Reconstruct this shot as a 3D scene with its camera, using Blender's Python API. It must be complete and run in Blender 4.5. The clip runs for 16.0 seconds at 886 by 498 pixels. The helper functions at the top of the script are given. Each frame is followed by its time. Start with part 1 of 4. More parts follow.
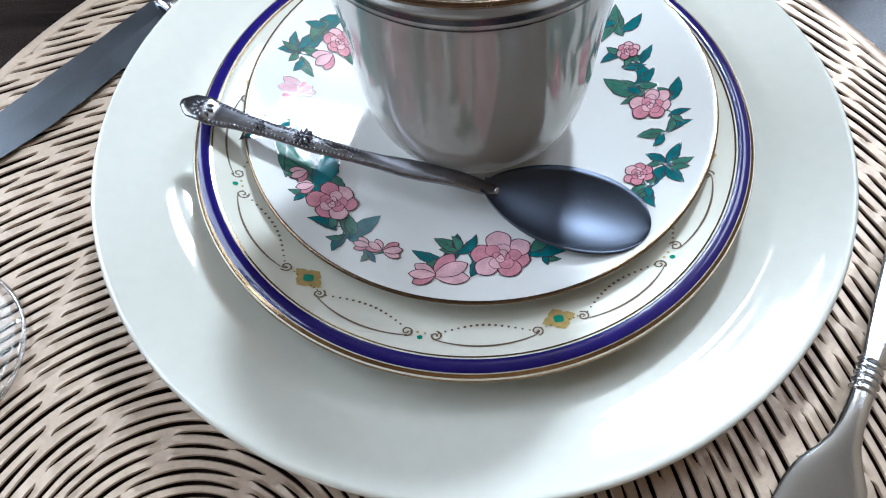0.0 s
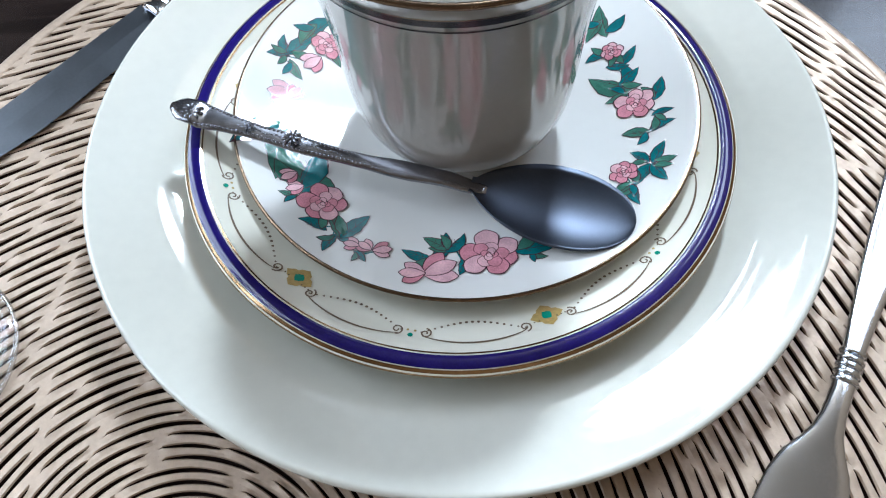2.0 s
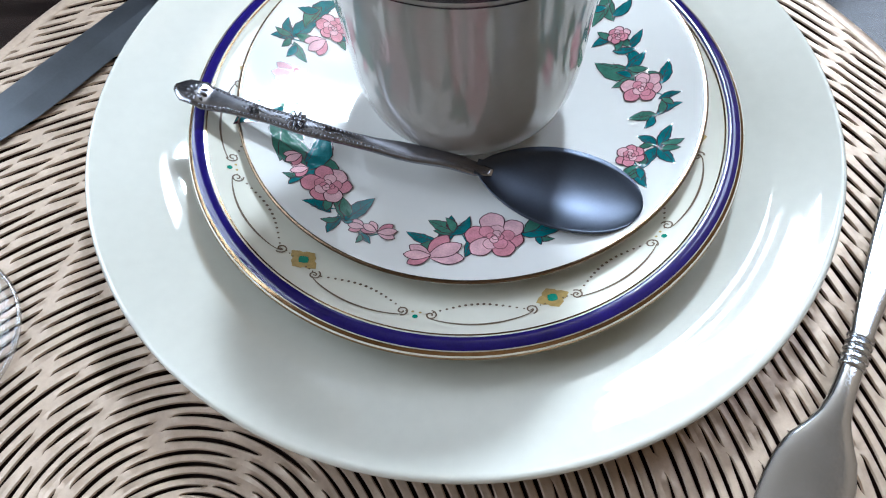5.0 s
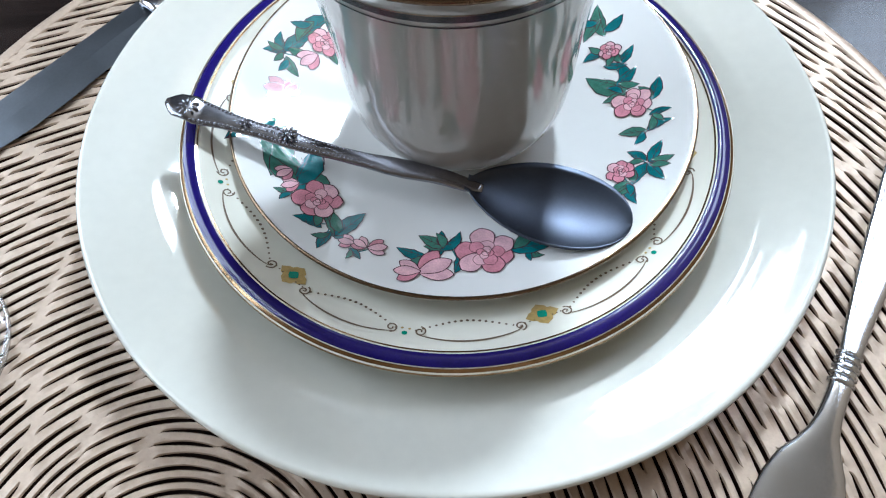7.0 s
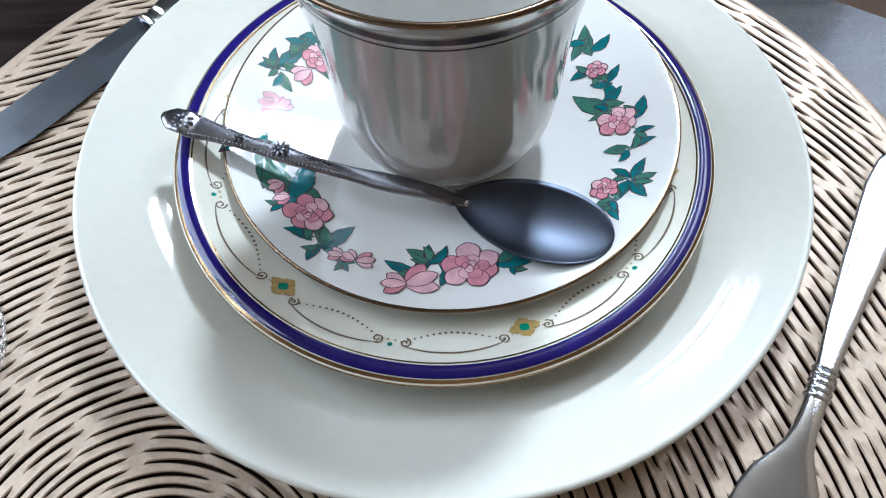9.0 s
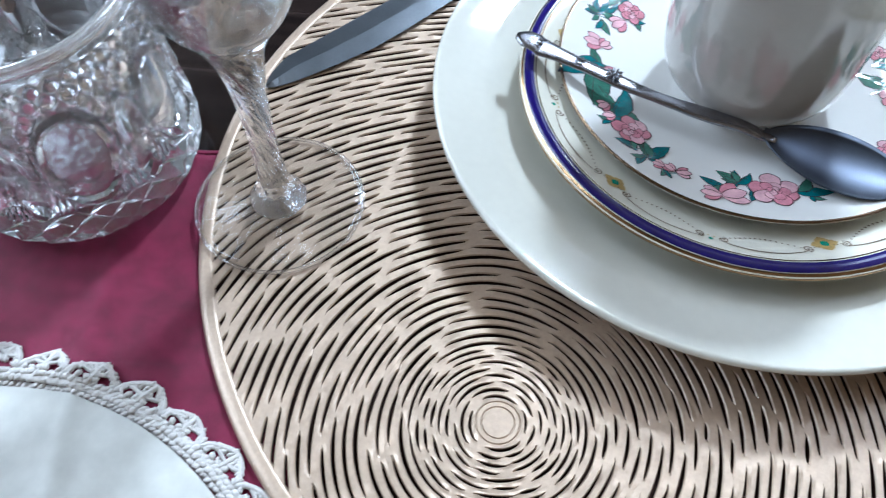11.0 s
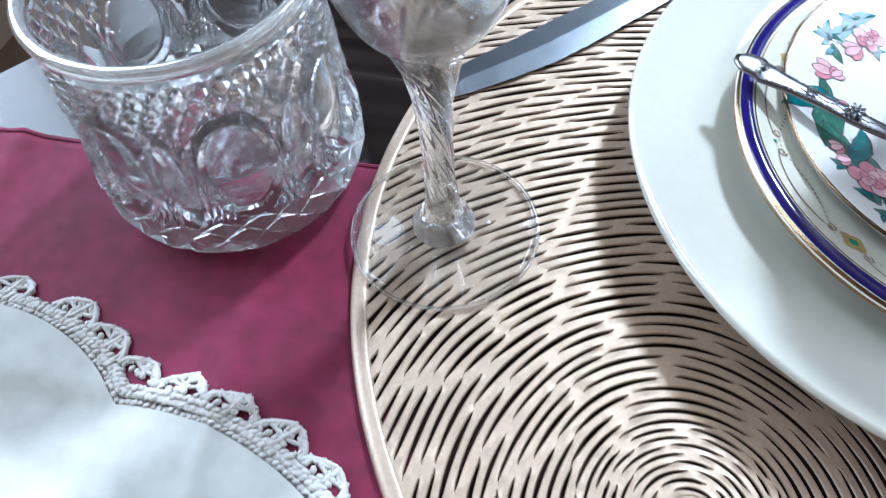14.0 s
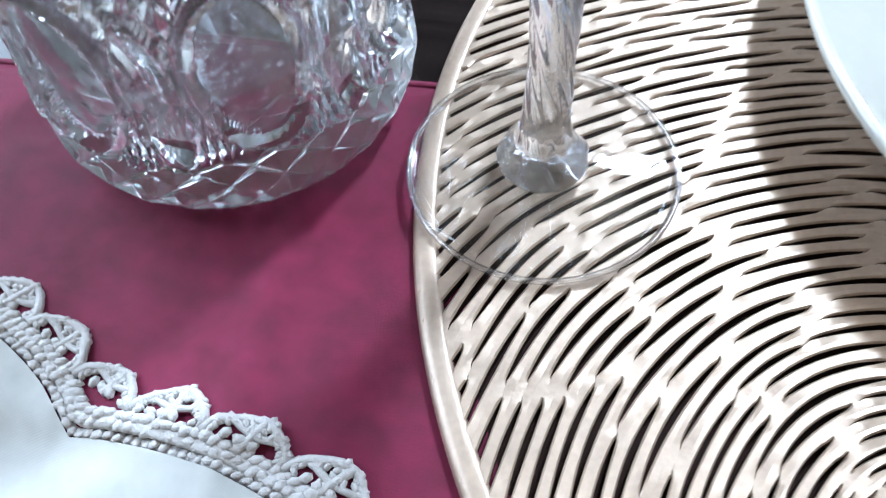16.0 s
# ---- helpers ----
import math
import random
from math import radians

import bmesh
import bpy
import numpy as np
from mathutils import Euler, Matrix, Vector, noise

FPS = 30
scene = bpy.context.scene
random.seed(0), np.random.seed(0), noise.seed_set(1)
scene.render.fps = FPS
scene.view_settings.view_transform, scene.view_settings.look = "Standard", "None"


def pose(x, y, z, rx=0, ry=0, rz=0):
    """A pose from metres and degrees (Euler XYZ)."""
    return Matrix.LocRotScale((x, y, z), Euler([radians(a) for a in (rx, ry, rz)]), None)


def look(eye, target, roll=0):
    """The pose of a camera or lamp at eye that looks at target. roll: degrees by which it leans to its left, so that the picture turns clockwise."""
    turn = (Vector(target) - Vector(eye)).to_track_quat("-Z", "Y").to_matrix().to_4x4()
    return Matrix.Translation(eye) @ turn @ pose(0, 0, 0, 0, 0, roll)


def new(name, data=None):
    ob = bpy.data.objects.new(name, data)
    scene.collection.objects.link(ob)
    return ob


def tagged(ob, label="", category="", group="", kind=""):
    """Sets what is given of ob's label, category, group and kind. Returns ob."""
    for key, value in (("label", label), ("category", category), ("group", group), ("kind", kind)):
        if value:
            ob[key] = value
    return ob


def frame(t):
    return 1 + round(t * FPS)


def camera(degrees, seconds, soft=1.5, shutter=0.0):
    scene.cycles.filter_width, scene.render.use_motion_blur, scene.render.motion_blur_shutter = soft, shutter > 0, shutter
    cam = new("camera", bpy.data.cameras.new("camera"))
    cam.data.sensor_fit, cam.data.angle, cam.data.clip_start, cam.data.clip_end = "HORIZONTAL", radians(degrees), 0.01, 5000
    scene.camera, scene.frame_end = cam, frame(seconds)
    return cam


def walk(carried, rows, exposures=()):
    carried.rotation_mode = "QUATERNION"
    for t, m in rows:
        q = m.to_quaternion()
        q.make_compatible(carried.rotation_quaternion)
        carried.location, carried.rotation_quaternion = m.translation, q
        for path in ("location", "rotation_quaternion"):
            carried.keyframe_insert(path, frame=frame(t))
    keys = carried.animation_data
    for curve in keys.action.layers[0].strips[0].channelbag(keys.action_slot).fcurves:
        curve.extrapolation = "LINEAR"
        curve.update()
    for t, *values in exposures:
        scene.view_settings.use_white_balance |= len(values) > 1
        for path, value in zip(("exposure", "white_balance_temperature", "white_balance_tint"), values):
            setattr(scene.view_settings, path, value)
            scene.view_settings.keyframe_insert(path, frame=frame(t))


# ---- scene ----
cam = camera(60.5, 16.0, soft=1.1, shutter=0.5)
PATH = [
    (0, (0.00353, 0.02999, 0.23120), (0.00368, 0.17808, -0.02971), -3.93),
    (0.5, (-0.00256, 0.03001, 0.23267), (0.00262, 0.17839, -0.02801), -2.02),
    (1, (-0.00197, 0.02781, 0.23182), (0.00260, 0.17660, -0.02865), -2.66),
    (1.5, (-0.00197, 0.02854, 0.23497), (0.00235, 0.17629, -0.02609), -2.91),
    (2, (0.00364, 0.02705, 0.23340), (0.00792, 0.17600, -0.02697), -3.19),
    (2.5, (0.00324, 0.02723, 0.23208), (0.00734, 0.17613, -0.02833), -3.17),
    (3, (0.00116, 0.02749, 0.23042), (0.00483, 0.17574, -0.03036), -3.10),
    (3.5, (0.00041, 0.02718, 0.22924), (0.00398, 0.17447, -0.03209), -3.19),
    (4, (0.00037, 0.02555, 0.22953), (0.00402, 0.17316, -0.03161), -3.07),
    (6.5, (0.00488, 0.02356, 0.23029), (0.00901, 0.17240, -0.03015), -3.09),
    (7, (0.00443, 0.02642, 0.23153), (0.00948, 0.17624, -0.02833), -2.54),
    (7.5, (0.00501, 0.02790, 0.23236), (0.00910, 0.17787, -0.02743), -2.76),
    (8, (0.00958, 0.03309, 0.23802), (0.01364, 0.18272, -0.02197), -2.62),
    (8.5, (0.00826, 0.03055, 0.23379), (0.01370, 0.18338, -0.02431), -2.13),
    (9, (0.00904, 0.02454, 0.23732), (0.01397, 0.17728, -0.02084), -2.01),
    (9.5, (0.00117, 0.00999, 0.25382), (0.00691, 0.16566, -0.00257), -1.15),
    (10, (-0.03910, -0.01422, 0.25732), (-0.04376, 0.14834, 0.00522), -0.56),
    (10.2, (-0.05820, -0.02392, 0.25493), (-0.06337, 0.13846, 0.00272), 0.51),
    (12.3, (-0.09264, -0.05026, 0.24941), (-0.13789, 0.11098, 0.00050), -4.78),
    (12.5, (-0.09315, -0.05074, 0.24513), (-0.14155, 0.11017, -0.00340), -5.57),
    (13, (-0.10444, -0.04645, 0.24244), (-0.15243, 0.11016, -0.00890), -5.62),
    (13.5, (-0.11300, -0.03894, 0.23662), (-0.16535, 0.11949, -0.01270), -5.93),
    (14, (-0.11613, -0.01918, 0.22715), (-0.17211, 0.13917, -0.02142), -5.47),
    (14.5, (-0.12772, -0.00519, 0.21908), (-0.17968, 0.15082, -0.03184), -3.55),
    (15, (-0.13010, -0.00189, 0.20299), (-0.19173, 0.16028, -0.04176), -6.73),
    (15.5, (-0.14689, 0.00879, 0.17891), (-0.19883, 0.16025, -0.07478), -6.31),
    (16, (-0.15699, 0.01210, 0.15627), (-0.20659, 0.16368, -0.09782), -5.68),
]
walk(cam, [(t, look(eye, target, roll)) for t, eye, target, roll in PATH], [(0, 0.04, 5950, 11), (9.3, 0.06, 5950, 11), (10, 0.0, 5850, 10), (12.5, 0.24, 5700, 10), (14.5, 0.26, 5650, 10), (16, 0.34, 5600, 10)])

# ---- world and windows ----
world = bpy.data.worlds.new("sky")
scene.world = world
world.use_nodes = True
wn = world.node_tree
sky = wn.nodes.new("ShaderNodeTexSky")
sky.sky_type = 'NISHITA'
sky.sun_disc = False
sky.sun_elevation = radians(48)
sky.sun_rotation = radians(40)
wn.links.new(sky.outputs[0], wn.nodes["Background"].inputs[0])
wn.nodes["Background"].inputs[1].default_value = 0.12

# room, in metres from the table top; the floor lies 0.74 below it
X0, X1, Y0, Y1, ZF, ZC = -1.3, 1.5, -1.9, 2.1, -0.74, 2.7
# window openings: wall, centre along the wall, width, sill, head
WIN_BACK = (0.64, 0.32, 1.90, 2.42)     # in the wall y = Y1, narrow, barred
WIN_LEFT = (0.55, 1.50, 0.30, 2.05)     # in the wall x = X0
WIN_MID = (0.330, 0.120, 2.02, 2.44)    # in the wall y = Y1, a barred slit
WIN_RIGHT = (1.42, 1.25, 1.42, 2.60)    # in the wall x = X1


def area_lamp(name, eye, target, sx, sy, watts, colour):
    data = bpy.data.lights.new(name, 'AREA')
    data.shape, data.size, data.size_y, data.energy, data.color = 'RECTANGLE', sx, sy, watts, colour
    ob = new(name, data)
    ob.matrix_world = look(eye, target)
    return ob


# daylight standing in the window openings, facing straight into the room
area_lamp("daylight_back", (WIN_BACK[0], Y1 + 0.025, (WIN_BACK[2] + WIN_BACK[3]) / 2), (WIN_BACK[0], 0, (WIN_BACK[2] + WIN_BACK[3]) / 2), WIN_BACK[1], WIN_BACK[3] - WIN_BACK[2], 265, (0.80, 0.92, 1.0))
area_lamp("daylight_left", (X0 - 0.025, WIN_LEFT[0], (WIN_LEFT[2] + WIN_LEFT[3]) / 2), (0, WIN_LEFT[0], (WIN_LEFT[2] + WIN_LEFT[3]) / 2), WIN_LEFT[1], WIN_LEFT[3] - WIN_LEFT[2], 58, (0.80, 0.91, 1.0))
area_lamp("daylight_middle", (WIN_MID[0], Y1 + 0.025, (WIN_MID[2] + WIN_MID[3]) / 2), (WIN_MID[0], 0, (WIN_MID[2] + WIN_MID[3]) / 2), WIN_MID[1], WIN_MID[3] - WIN_MID[2], 6, (0.86, 0.94, 1.0))
area_lamp("daylight_right", (X1 + 0.025, WIN_RIGHT[0], (WIN_RIGHT[2] + WIN_RIGHT[3]) / 2), (0, WIN_RIGHT[0], (WIN_RIGHT[2] + WIN_RIGHT[3]) / 2), WIN_RIGHT[1], WIN_RIGHT[3] - WIN_RIGHT[2], 38, (0.72, 0.85, 1.0))


# ---- materials ----
def material(name, colour, rough=0.5, metal=0.0, vary=0.06, scale=60.0, bump=0.0, bump_scale=200.0, coat=0.0, rough_vary=0.05, **extra):
    m = bpy.data.materials.new(name)
    m.use_nodes = True
    nt = m.node_tree
    b = nt.nodes["Principled BSDF"]
    tc = nt.nodes.new("ShaderNodeTexCoord")
    n1 = nt.nodes.new("ShaderNodeTexNoise")
    n1.inputs["Scale"].default_value, n1.inputs["Detail"].default_value = scale, 6
    n2 = nt.nodes.new("ShaderNodeTexNoise")
    n2.inputs["Scale"].default_value, n2.inputs["Detail"].default_value = scale * 9, 3
    add = nt.nodes.new("ShaderNodeMath")
    add.operation = 'ADD'
    nt.links.new(tc.outputs["Object"], n1.inputs["Vector"])
    nt.links.new(tc.outputs["Object"], n2.inputs["Vector"])
    nt.links.new(n1.outputs["Fac"], add.inputs[0])
    nt.links.new(n2.outputs["Fac"], add.inputs[1])
    ramp = nt.nodes.new("ShaderNodeMapRange")
    ramp.inputs["From Min"].default_value, ramp.inputs["From Max"].default_value = 0.6, 1.4
    ramp.inputs["To Min"].default_value, ramp.inputs["To Max"].default_value = 1 - vary, 1 + vary
    nt.links.new(add.outputs[0], ramp.inputs["Value"])
    mul = nt.nodes.new("ShaderNodeVectorMath")
    mul.operation = 'SCALE'
    mul.inputs[0].default_value = colour
    nt.links.new(ramp.outputs[0], mul.inputs["Scale"])
    nt.links.new(mul.outputs[0], b.inputs["Base Color"])
    rr = nt.nodes.new("ShaderNodeMapRange")
    rr.inputs["To Min"].default_value, rr.inputs["To Max"].default_value = max(0.0, rough - rough_vary), min(1.0, rough + rough_vary)
    nt.links.new(n1.outputs["Fac"], rr.inputs["Value"])
    nt.links.new(rr.outputs[0], b.inputs["Roughness"])
    b.inputs["Metallic"].default_value = metal
    b.inputs["Coat Weight"].default_value = coat
    b.inputs["Coat Roughness"].default_value = 0.04
    for key, value in extra.items():
        b.inputs[key.replace("_", " ")].default_value = value
    if bump:
        n3 = nt.nodes.new("ShaderNodeTexNoise")
        n3.inputs["Scale"].default_value, n3.inputs["Detail"].default_value = bump_scale, 4
        nt.links.new(tc.outputs["Object"], n3.inputs["Vector"])
        bp = nt.nodes.new("ShaderNodeBump")
        bp.inputs["Strength"].default_value, bp.inputs["Distance"].default_value = bump, 0.001
        nt.links.new(n3.outputs["Fac"], bp.inputs["Height"])
        nt.links.new(bp.outputs[0], b.inputs["Normal"])
    return m


def wood_material():
    """Dark varnished wood with long streaks and fine scratches."""
    m = bpy.data.materials.new("dark_varnished_wood")
    m.use_nodes = True
    nt = m.node_tree
    b = nt.nodes["Principled BSDF"]
    tc = nt.nodes.new("ShaderNodeTexCoord")
    mp = nt.nodes.new("ShaderNodeMapping")
    mp.inputs["Rotation"].default_value = (0, 0, radians(62))
    mp.inputs["Scale"].default_value = (3, 70, 3)
    grain = nt.nodes.new("ShaderNodeTexNoise")
    grain.inputs["Scale"].default_value, grain.inputs["Detail"].default_value = 2.5, 8
    ramp = nt.nodes.new("ShaderNodeValToRGB")
    ramp.color_ramp.elements[0].position, ramp.color_ramp.elements[0].color = 0.35, (0.005, 0.003, 0.0028, 1)
    ramp.color_ramp.elements[1].position, ramp.color_ramp.elements[1].color = 0.75, (0.018, 0.010, 0.008, 1)
    nt.links.new(tc.outputs["Object"], mp.inputs["Vector"])
    nt.links.new(mp.outputs[0], grain.inputs["Vector"])
    nt.links.new(grain.outputs["Fac"], ramp.inputs["Fac"])
    nt.links.new(ramp.outputs[0], b.inputs["Base Color"])
    rr = nt.nodes.new("ShaderNodeMapRange")
    rr.inputs["To Min"].default_value, rr.inputs["To Max"].default_value = 0.14, 0.34
    nt.links.new(grain.outputs["Fac"], rr.inputs["Value"])
    nt.links.new(rr.outputs[0], b.inputs["Roughness"])
    bp = nt.nodes.new("ShaderNodeBump")
    bp.inputs["Strength"].default_value, bp.inputs["Distance"].default_value = 0.25, 0.0006
    nt.links.new(grain.outputs["Fac"], bp.inputs["Height"])
    nt.links.new(bp.outputs[0], b.inputs["Normal"])
    b.inputs["Coat Weight"].default_value, b.inputs["Coat Roughness"].default_value = 0.22, 0.08
    b.inputs["Specular IOR Level"].default_value = 0.45
    return m


def cloth_material(name, colour, thread, vary, rough=0.9, sheen=0.3, weave=0.3):
    """Woven cloth: crossed fine threads over soft uneven tone, dye and painted fold shading."""
    m = material(name, colour, rough, vary=vary, scale=14, Sheen_Weight=sheen, Specular_IOR_Level=0.2)
    nt = m.node_tree
    b = nt.nodes["Principled BSDF"]
    tc = next(n for n in nt.nodes if n.type == 'TEX_COORD')
    waves = []
    for axis in ('X', 'Y'):
        w = nt.nodes.new("ShaderNodeTexWave")
        w.bands_direction = axis
        w.inputs["Scale"].default_value, w.inputs["Distortion"].default_value = thread, 1.2
        nt.links.new(tc.outputs["Object"], w.inputs["Vector"])
        waves.append(w)
    add = nt.nodes.new("ShaderNodeMath")
    add.operation = 'ADD'
    nt.links.new(waves[0].outputs["Fac"], add.inputs[0])
    nt.links.new(waves[1].outputs["Fac"], add.inputs[1])
    bp = nt.nodes.new("ShaderNodeBump")
    bp.inputs["Strength"].default_value, bp.inputs["Distance"].default_value = weave, 0.0003
    nt.links.new(add.outputs[0], bp.inputs["Height"])
    nt.links.new(bp.outputs[0], b.inputs["Normal"])
    return m


def glass_material(name, colour, rough=0.0, through_light=1.0):
    m = bpy.data.materials.new(name)
    m.use_nodes = True
    b = m.node_tree.nodes["Principled BSDF"]
    b.inputs["Base Color"].default_value = (*colour, 1)
    b.inputs["Transmission Weight"].default_value = through_light
    b.inputs["Roughness"].default_value = rough
    b.inputs["IOR"].default_value = 1.55
    return m


WOOD = wood_material()
PLATE = material("cream_glazed_stoneware", (0.605, 0.595, 0.53), 0.03, rough_vary=0.02, vary=0.035, scale=25, coat=0.9)
CHINA = material("white_bone_china", (0.72, 0.71, 0.685), 0.03, vary=0.015, scale=30, coat=0.6)
IVORY = material("ivory_bone_china", (0.72, 0.695, 0.60), 0.07, vary=0.02, scale=30, coat=0.6)
# cup's outside: the shade on its near side is put into this grey
LUSTRE = material("shade_greyed_lustre_china", (0.385, 0.365, 0.34), 0.10, metal=0.14, vary=0.03, scale=30, coat=0.55)
COBALT = material("cobalt_blue_glaze", (0.012, 0.007, 0.10), 0.10, vary=0.25, scale=200, coat=0.1)
GOLD = material("worn_gilding", (0.36, 0.23, 0.12), 0.2, metal=1.0, vary=0.2, scale=300)
DULLGOLD = material("tarnished_gilding", (0.17, 0.115, 0.075), 0.25, metal=1.0, vary=0.25, scale=300)
DARKLINE = material("dark_platinum_line", (0.035, 0.028, 0.03), 0.2, metal=0.6, vary=0.2, scale=200)
BROWNINK = material("brown_transfer_print", (0.13, 0.085, 0.05), 0.3, vary=0.3, scale=900)
OCHRE = material("ochre_enamel", (0.42, 0.29, 0.10), 0.3, vary=0.3, scale=700)
EMERALD = material("emerald_enamel", (0.01, 0.22, 0.15), 0.15, vary=0.2, scale=700)
PINK = material("pink_petal_print", (0.55, 0.22, 0.27), 0.07, vary=0.35, scale=260, coat=0.1)
PALEPINK = material("pale_pink_petal_print", (0.66, 0.39, 0.43), 0.07, vary=0.3, scale=260, coat=0.1)
TEAL = material("teal_leaf_print", (0.007, 0.130, 0.145), 0.07, vary=0.45, scale=300, coat=0.1)
GREEN = material("grey_green_leaf_print", (0.045, 0.155, 0.115), 0.07, vary=0.4, scale=300, coat=0.1)
INK = material("dark_outline_print", (0.06, 0.025, 0.035), 0.15, vary=0.2, scale=500, coat=0.5)
STEEL = material("polished_stainless_steel", (0.68, 0.70, 0.74), 0.18, metal=1.0, vary=0.05, scale=120, bump=0.04, bump_scale=900)
BRUSHED = material("brushed_stainless_steel", (0.20, 0.22, 0.25), 0.30, metal=1.0, vary=0.06, scale=90, bump=0.06, bump_scale=1500)
# spoon bowl: colour darkened for the dark room it mirrors and the cup's shade
SILVER = material("dark_mirroring_silver_plate", (0.062, 0.071, 0.092), 0.42, metal=1.0, vary=0.06, scale=120, rough_vary=0.02)
CHASED = material("chased_silver_plate", (0.27, 0.27, 0.295), 0.24, metal=1.0, vary=0.2, scale=400)
# brown cut vinyl, coloured near black for the shade inside the slits
SLITSHADE = material("brown_core_slit_shade", (0.026, 0.013, 0.010), 0.8, vary=0.2, scale=100, Specular_IOR_Level=0.1)
MAT = material("champagne_gold_vinyl", (0.45, 0.335, 0.245), 0.47, metal=0.50, vary=0.14, coat=0.25, scale=70, bump=0.12, bump_scale=500, Coat_Roughness=0.40, Coat_IOR=2.3)
# wide tone swing: uneven dye plus the shading of folds put into colour
RED = cloth_material("burgundy_satin_cotton", (0.150, 0.008, 0.036), 1500, 0.42, rough=0.58, sheen=0.12)
LINEN = cloth_material("washed_white_linen", (0.50, 0.50, 0.465), 1100, 0.16, weave=0.1)
LACE = material("ecru_crochet_cotton", (0.58, 0.555, 0.53), 0.9, vary=0.12, scale=900, bump=0.5, bump_scale=2500)
def thin_glass_material(name, clear, white_share=0.0, gloss=0.04):
    """Thin clear glass: part of the light goes straight through, the rest bends and mirrors; a white share brightens
    it.
    """
    m = glass_material(name, (0.98, 0.99, 1.0), 0.0, 1.0 - white_share)
    nt = m.node_tree
    t = nt.nodes.new("ShaderNodeBsdfTransparent")
    gl = nt.nodes.new("ShaderNodeBsdfGlossy")
    gl.inputs["Roughness"].default_value = 0.0
    lw = nt.nodes.new("ShaderNodeLayerWeight")
    lw.inputs["Blend"].default_value = 0.5
    steep = nt.nodes.new("ShaderNodeMath")
    steep.operation = 'POWER'
    steep.inputs[1].default_value = 4.0
    nt.links.new(lw.outputs["Facing"], steep.inputs[0])
    fr = nt.nodes.new("ShaderNodeMapRange")
    fr.inputs["To Min"].default_value, fr.inputs["To Max"].default_value = gloss, 0.8
    nt.links.new(steep.outputs[0], fr.inputs["Value"])
    thin = nt.nodes.new("ShaderNodeMixShader")
    nt.links.new(fr.outputs[0], thin.inputs[0])
    nt.links.new(t.outputs[0], thin.inputs[1])
    nt.links.new(gl.outputs[0], thin.inputs[2])
    mix = nt.nodes.new("ShaderNodeMixShader")
    mix.inputs[0].default_value = clear
    nt.links.new(nt.nodes["Principled BSDF"].outputs[0], mix.inputs[1])
    nt.links.new(thin.outputs[0], mix.inputs[2])
    nt.links.new(mix.outputs[0], nt.nodes["Material Output"].inputs["Surface"])
    return m


BOWLGLASS = thin_glass_material("thin_clear_glass", 0.45, 0.0, 0.10)
FOOTGLASS = thin_glass_material("clear_foot_glass", 0.97, 0.0, 0.05)
EDGEGLASS = thin_glass_material("clear_rounded_glass_edge", 0.55, 0.05, 0.16)
CRYSTAL = thin_glass_material("cut_lead_crystal", 0.15, 0.02, 0.3)
# white mixed in stands for the light that cut facets throw back
BRIGHTCRYSTAL = thin_glass_material("brightened_cut_crystal", 0.04, 0.03, 0.3)
# more white at the heel, in place of light caught in its facets
BRIGHTHEEL = thin_glass_material("brightened_crystal_heel", 0.04, 0.12, 0.3)
RIMGLASS = thin_glass_material("bright_glass_edge", 0.45, 0.30, 0.30)
GLASS = glass_material("clear_glass", (0.99, 0.99, 0.99))
WALLPAINT = material("matt_tan_wall_paint", (0.16, 0.10, 0.06), 0.9, vary=0.05, scale=3, bump=0.1, bump_scale=300)
LIGHTWALL = material("matt_tan_room_paint", (0.25, 0.18, 0.12), 0.9, vary=0.05, scale=3, bump=0.1, bump_scale=300)
CEILPAINT = material("matt_buff_ceiling_paint", (0.13, 0.10, 0.07), 0.95, vary=0.03, scale=3)
FLOORWOOD = material("brown_floor_boards", (0.10, 0.06, 0.04), 0.45, vary=0.25, scale=6)
FRAMEPAINT = material("dark_painted_window_frame", (0.10, 0.09, 0.08), 0.5, vary=0.1, scale=20)
DARKWALL = material("dark_brown_panelling", (0.028, 0.019, 0.016), 0.6, vary=0.2, scale=8)


# ---- mesh helpers ----
def empty(name):
    return new(name, None)


def mesh_object(name, verts, faces, mats, parent=None, label="", smooth=True, mat_index=None):
    me = bpy.data.meshes.new(name)
    me.from_pydata([tuple(map(float, v)) for v in verts], [], [tuple(map(int, f)) for f in faces])
    for m in (mats if isinstance(mats, (list, tuple)) else [mats]):
        me.materials.append(m)
    if smooth:
        me.polygons.foreach_set("use_smooth", [True] * len(me.polygons))
    if mat_index is not None:
        me.polygons.foreach_set("material_index", list(mat_index))
    me.update()
    ob = new(name, me)
    if parent is not None:
        ob.parent = parent
    if label:
        tagged(ob, label)
    return ob


def part(name, bm, mat, parent, label="", smooth=False):
    me = bpy.data.meshes.new(name)
    bm.normal_update()
    bm.to_mesh(me)
    bm.free()
    me.materials.append(mat)
    if smooth:
        me.polygons.foreach_set("use_smooth", [True] * len(me.polygons))
    ob = new(name, me)
    ob.parent = parent
    if label:
        tagged(ob, label)
    return ob


def box(bm, x0, x1, y0, y1, z0, z1):
    vs = [bm.verts.new((x, y, z)) for x in (x0, x1) for y in (y0, y1) for z in (z0, z1)]
    for f in ((0, 1, 3, 2), (4, 6, 7, 5), (0, 4, 5, 1), (2, 3, 7, 6), (0, 2, 6, 4), (1, 5, 7, 3)):
        bm.faces.new([vs[i] for i in f])


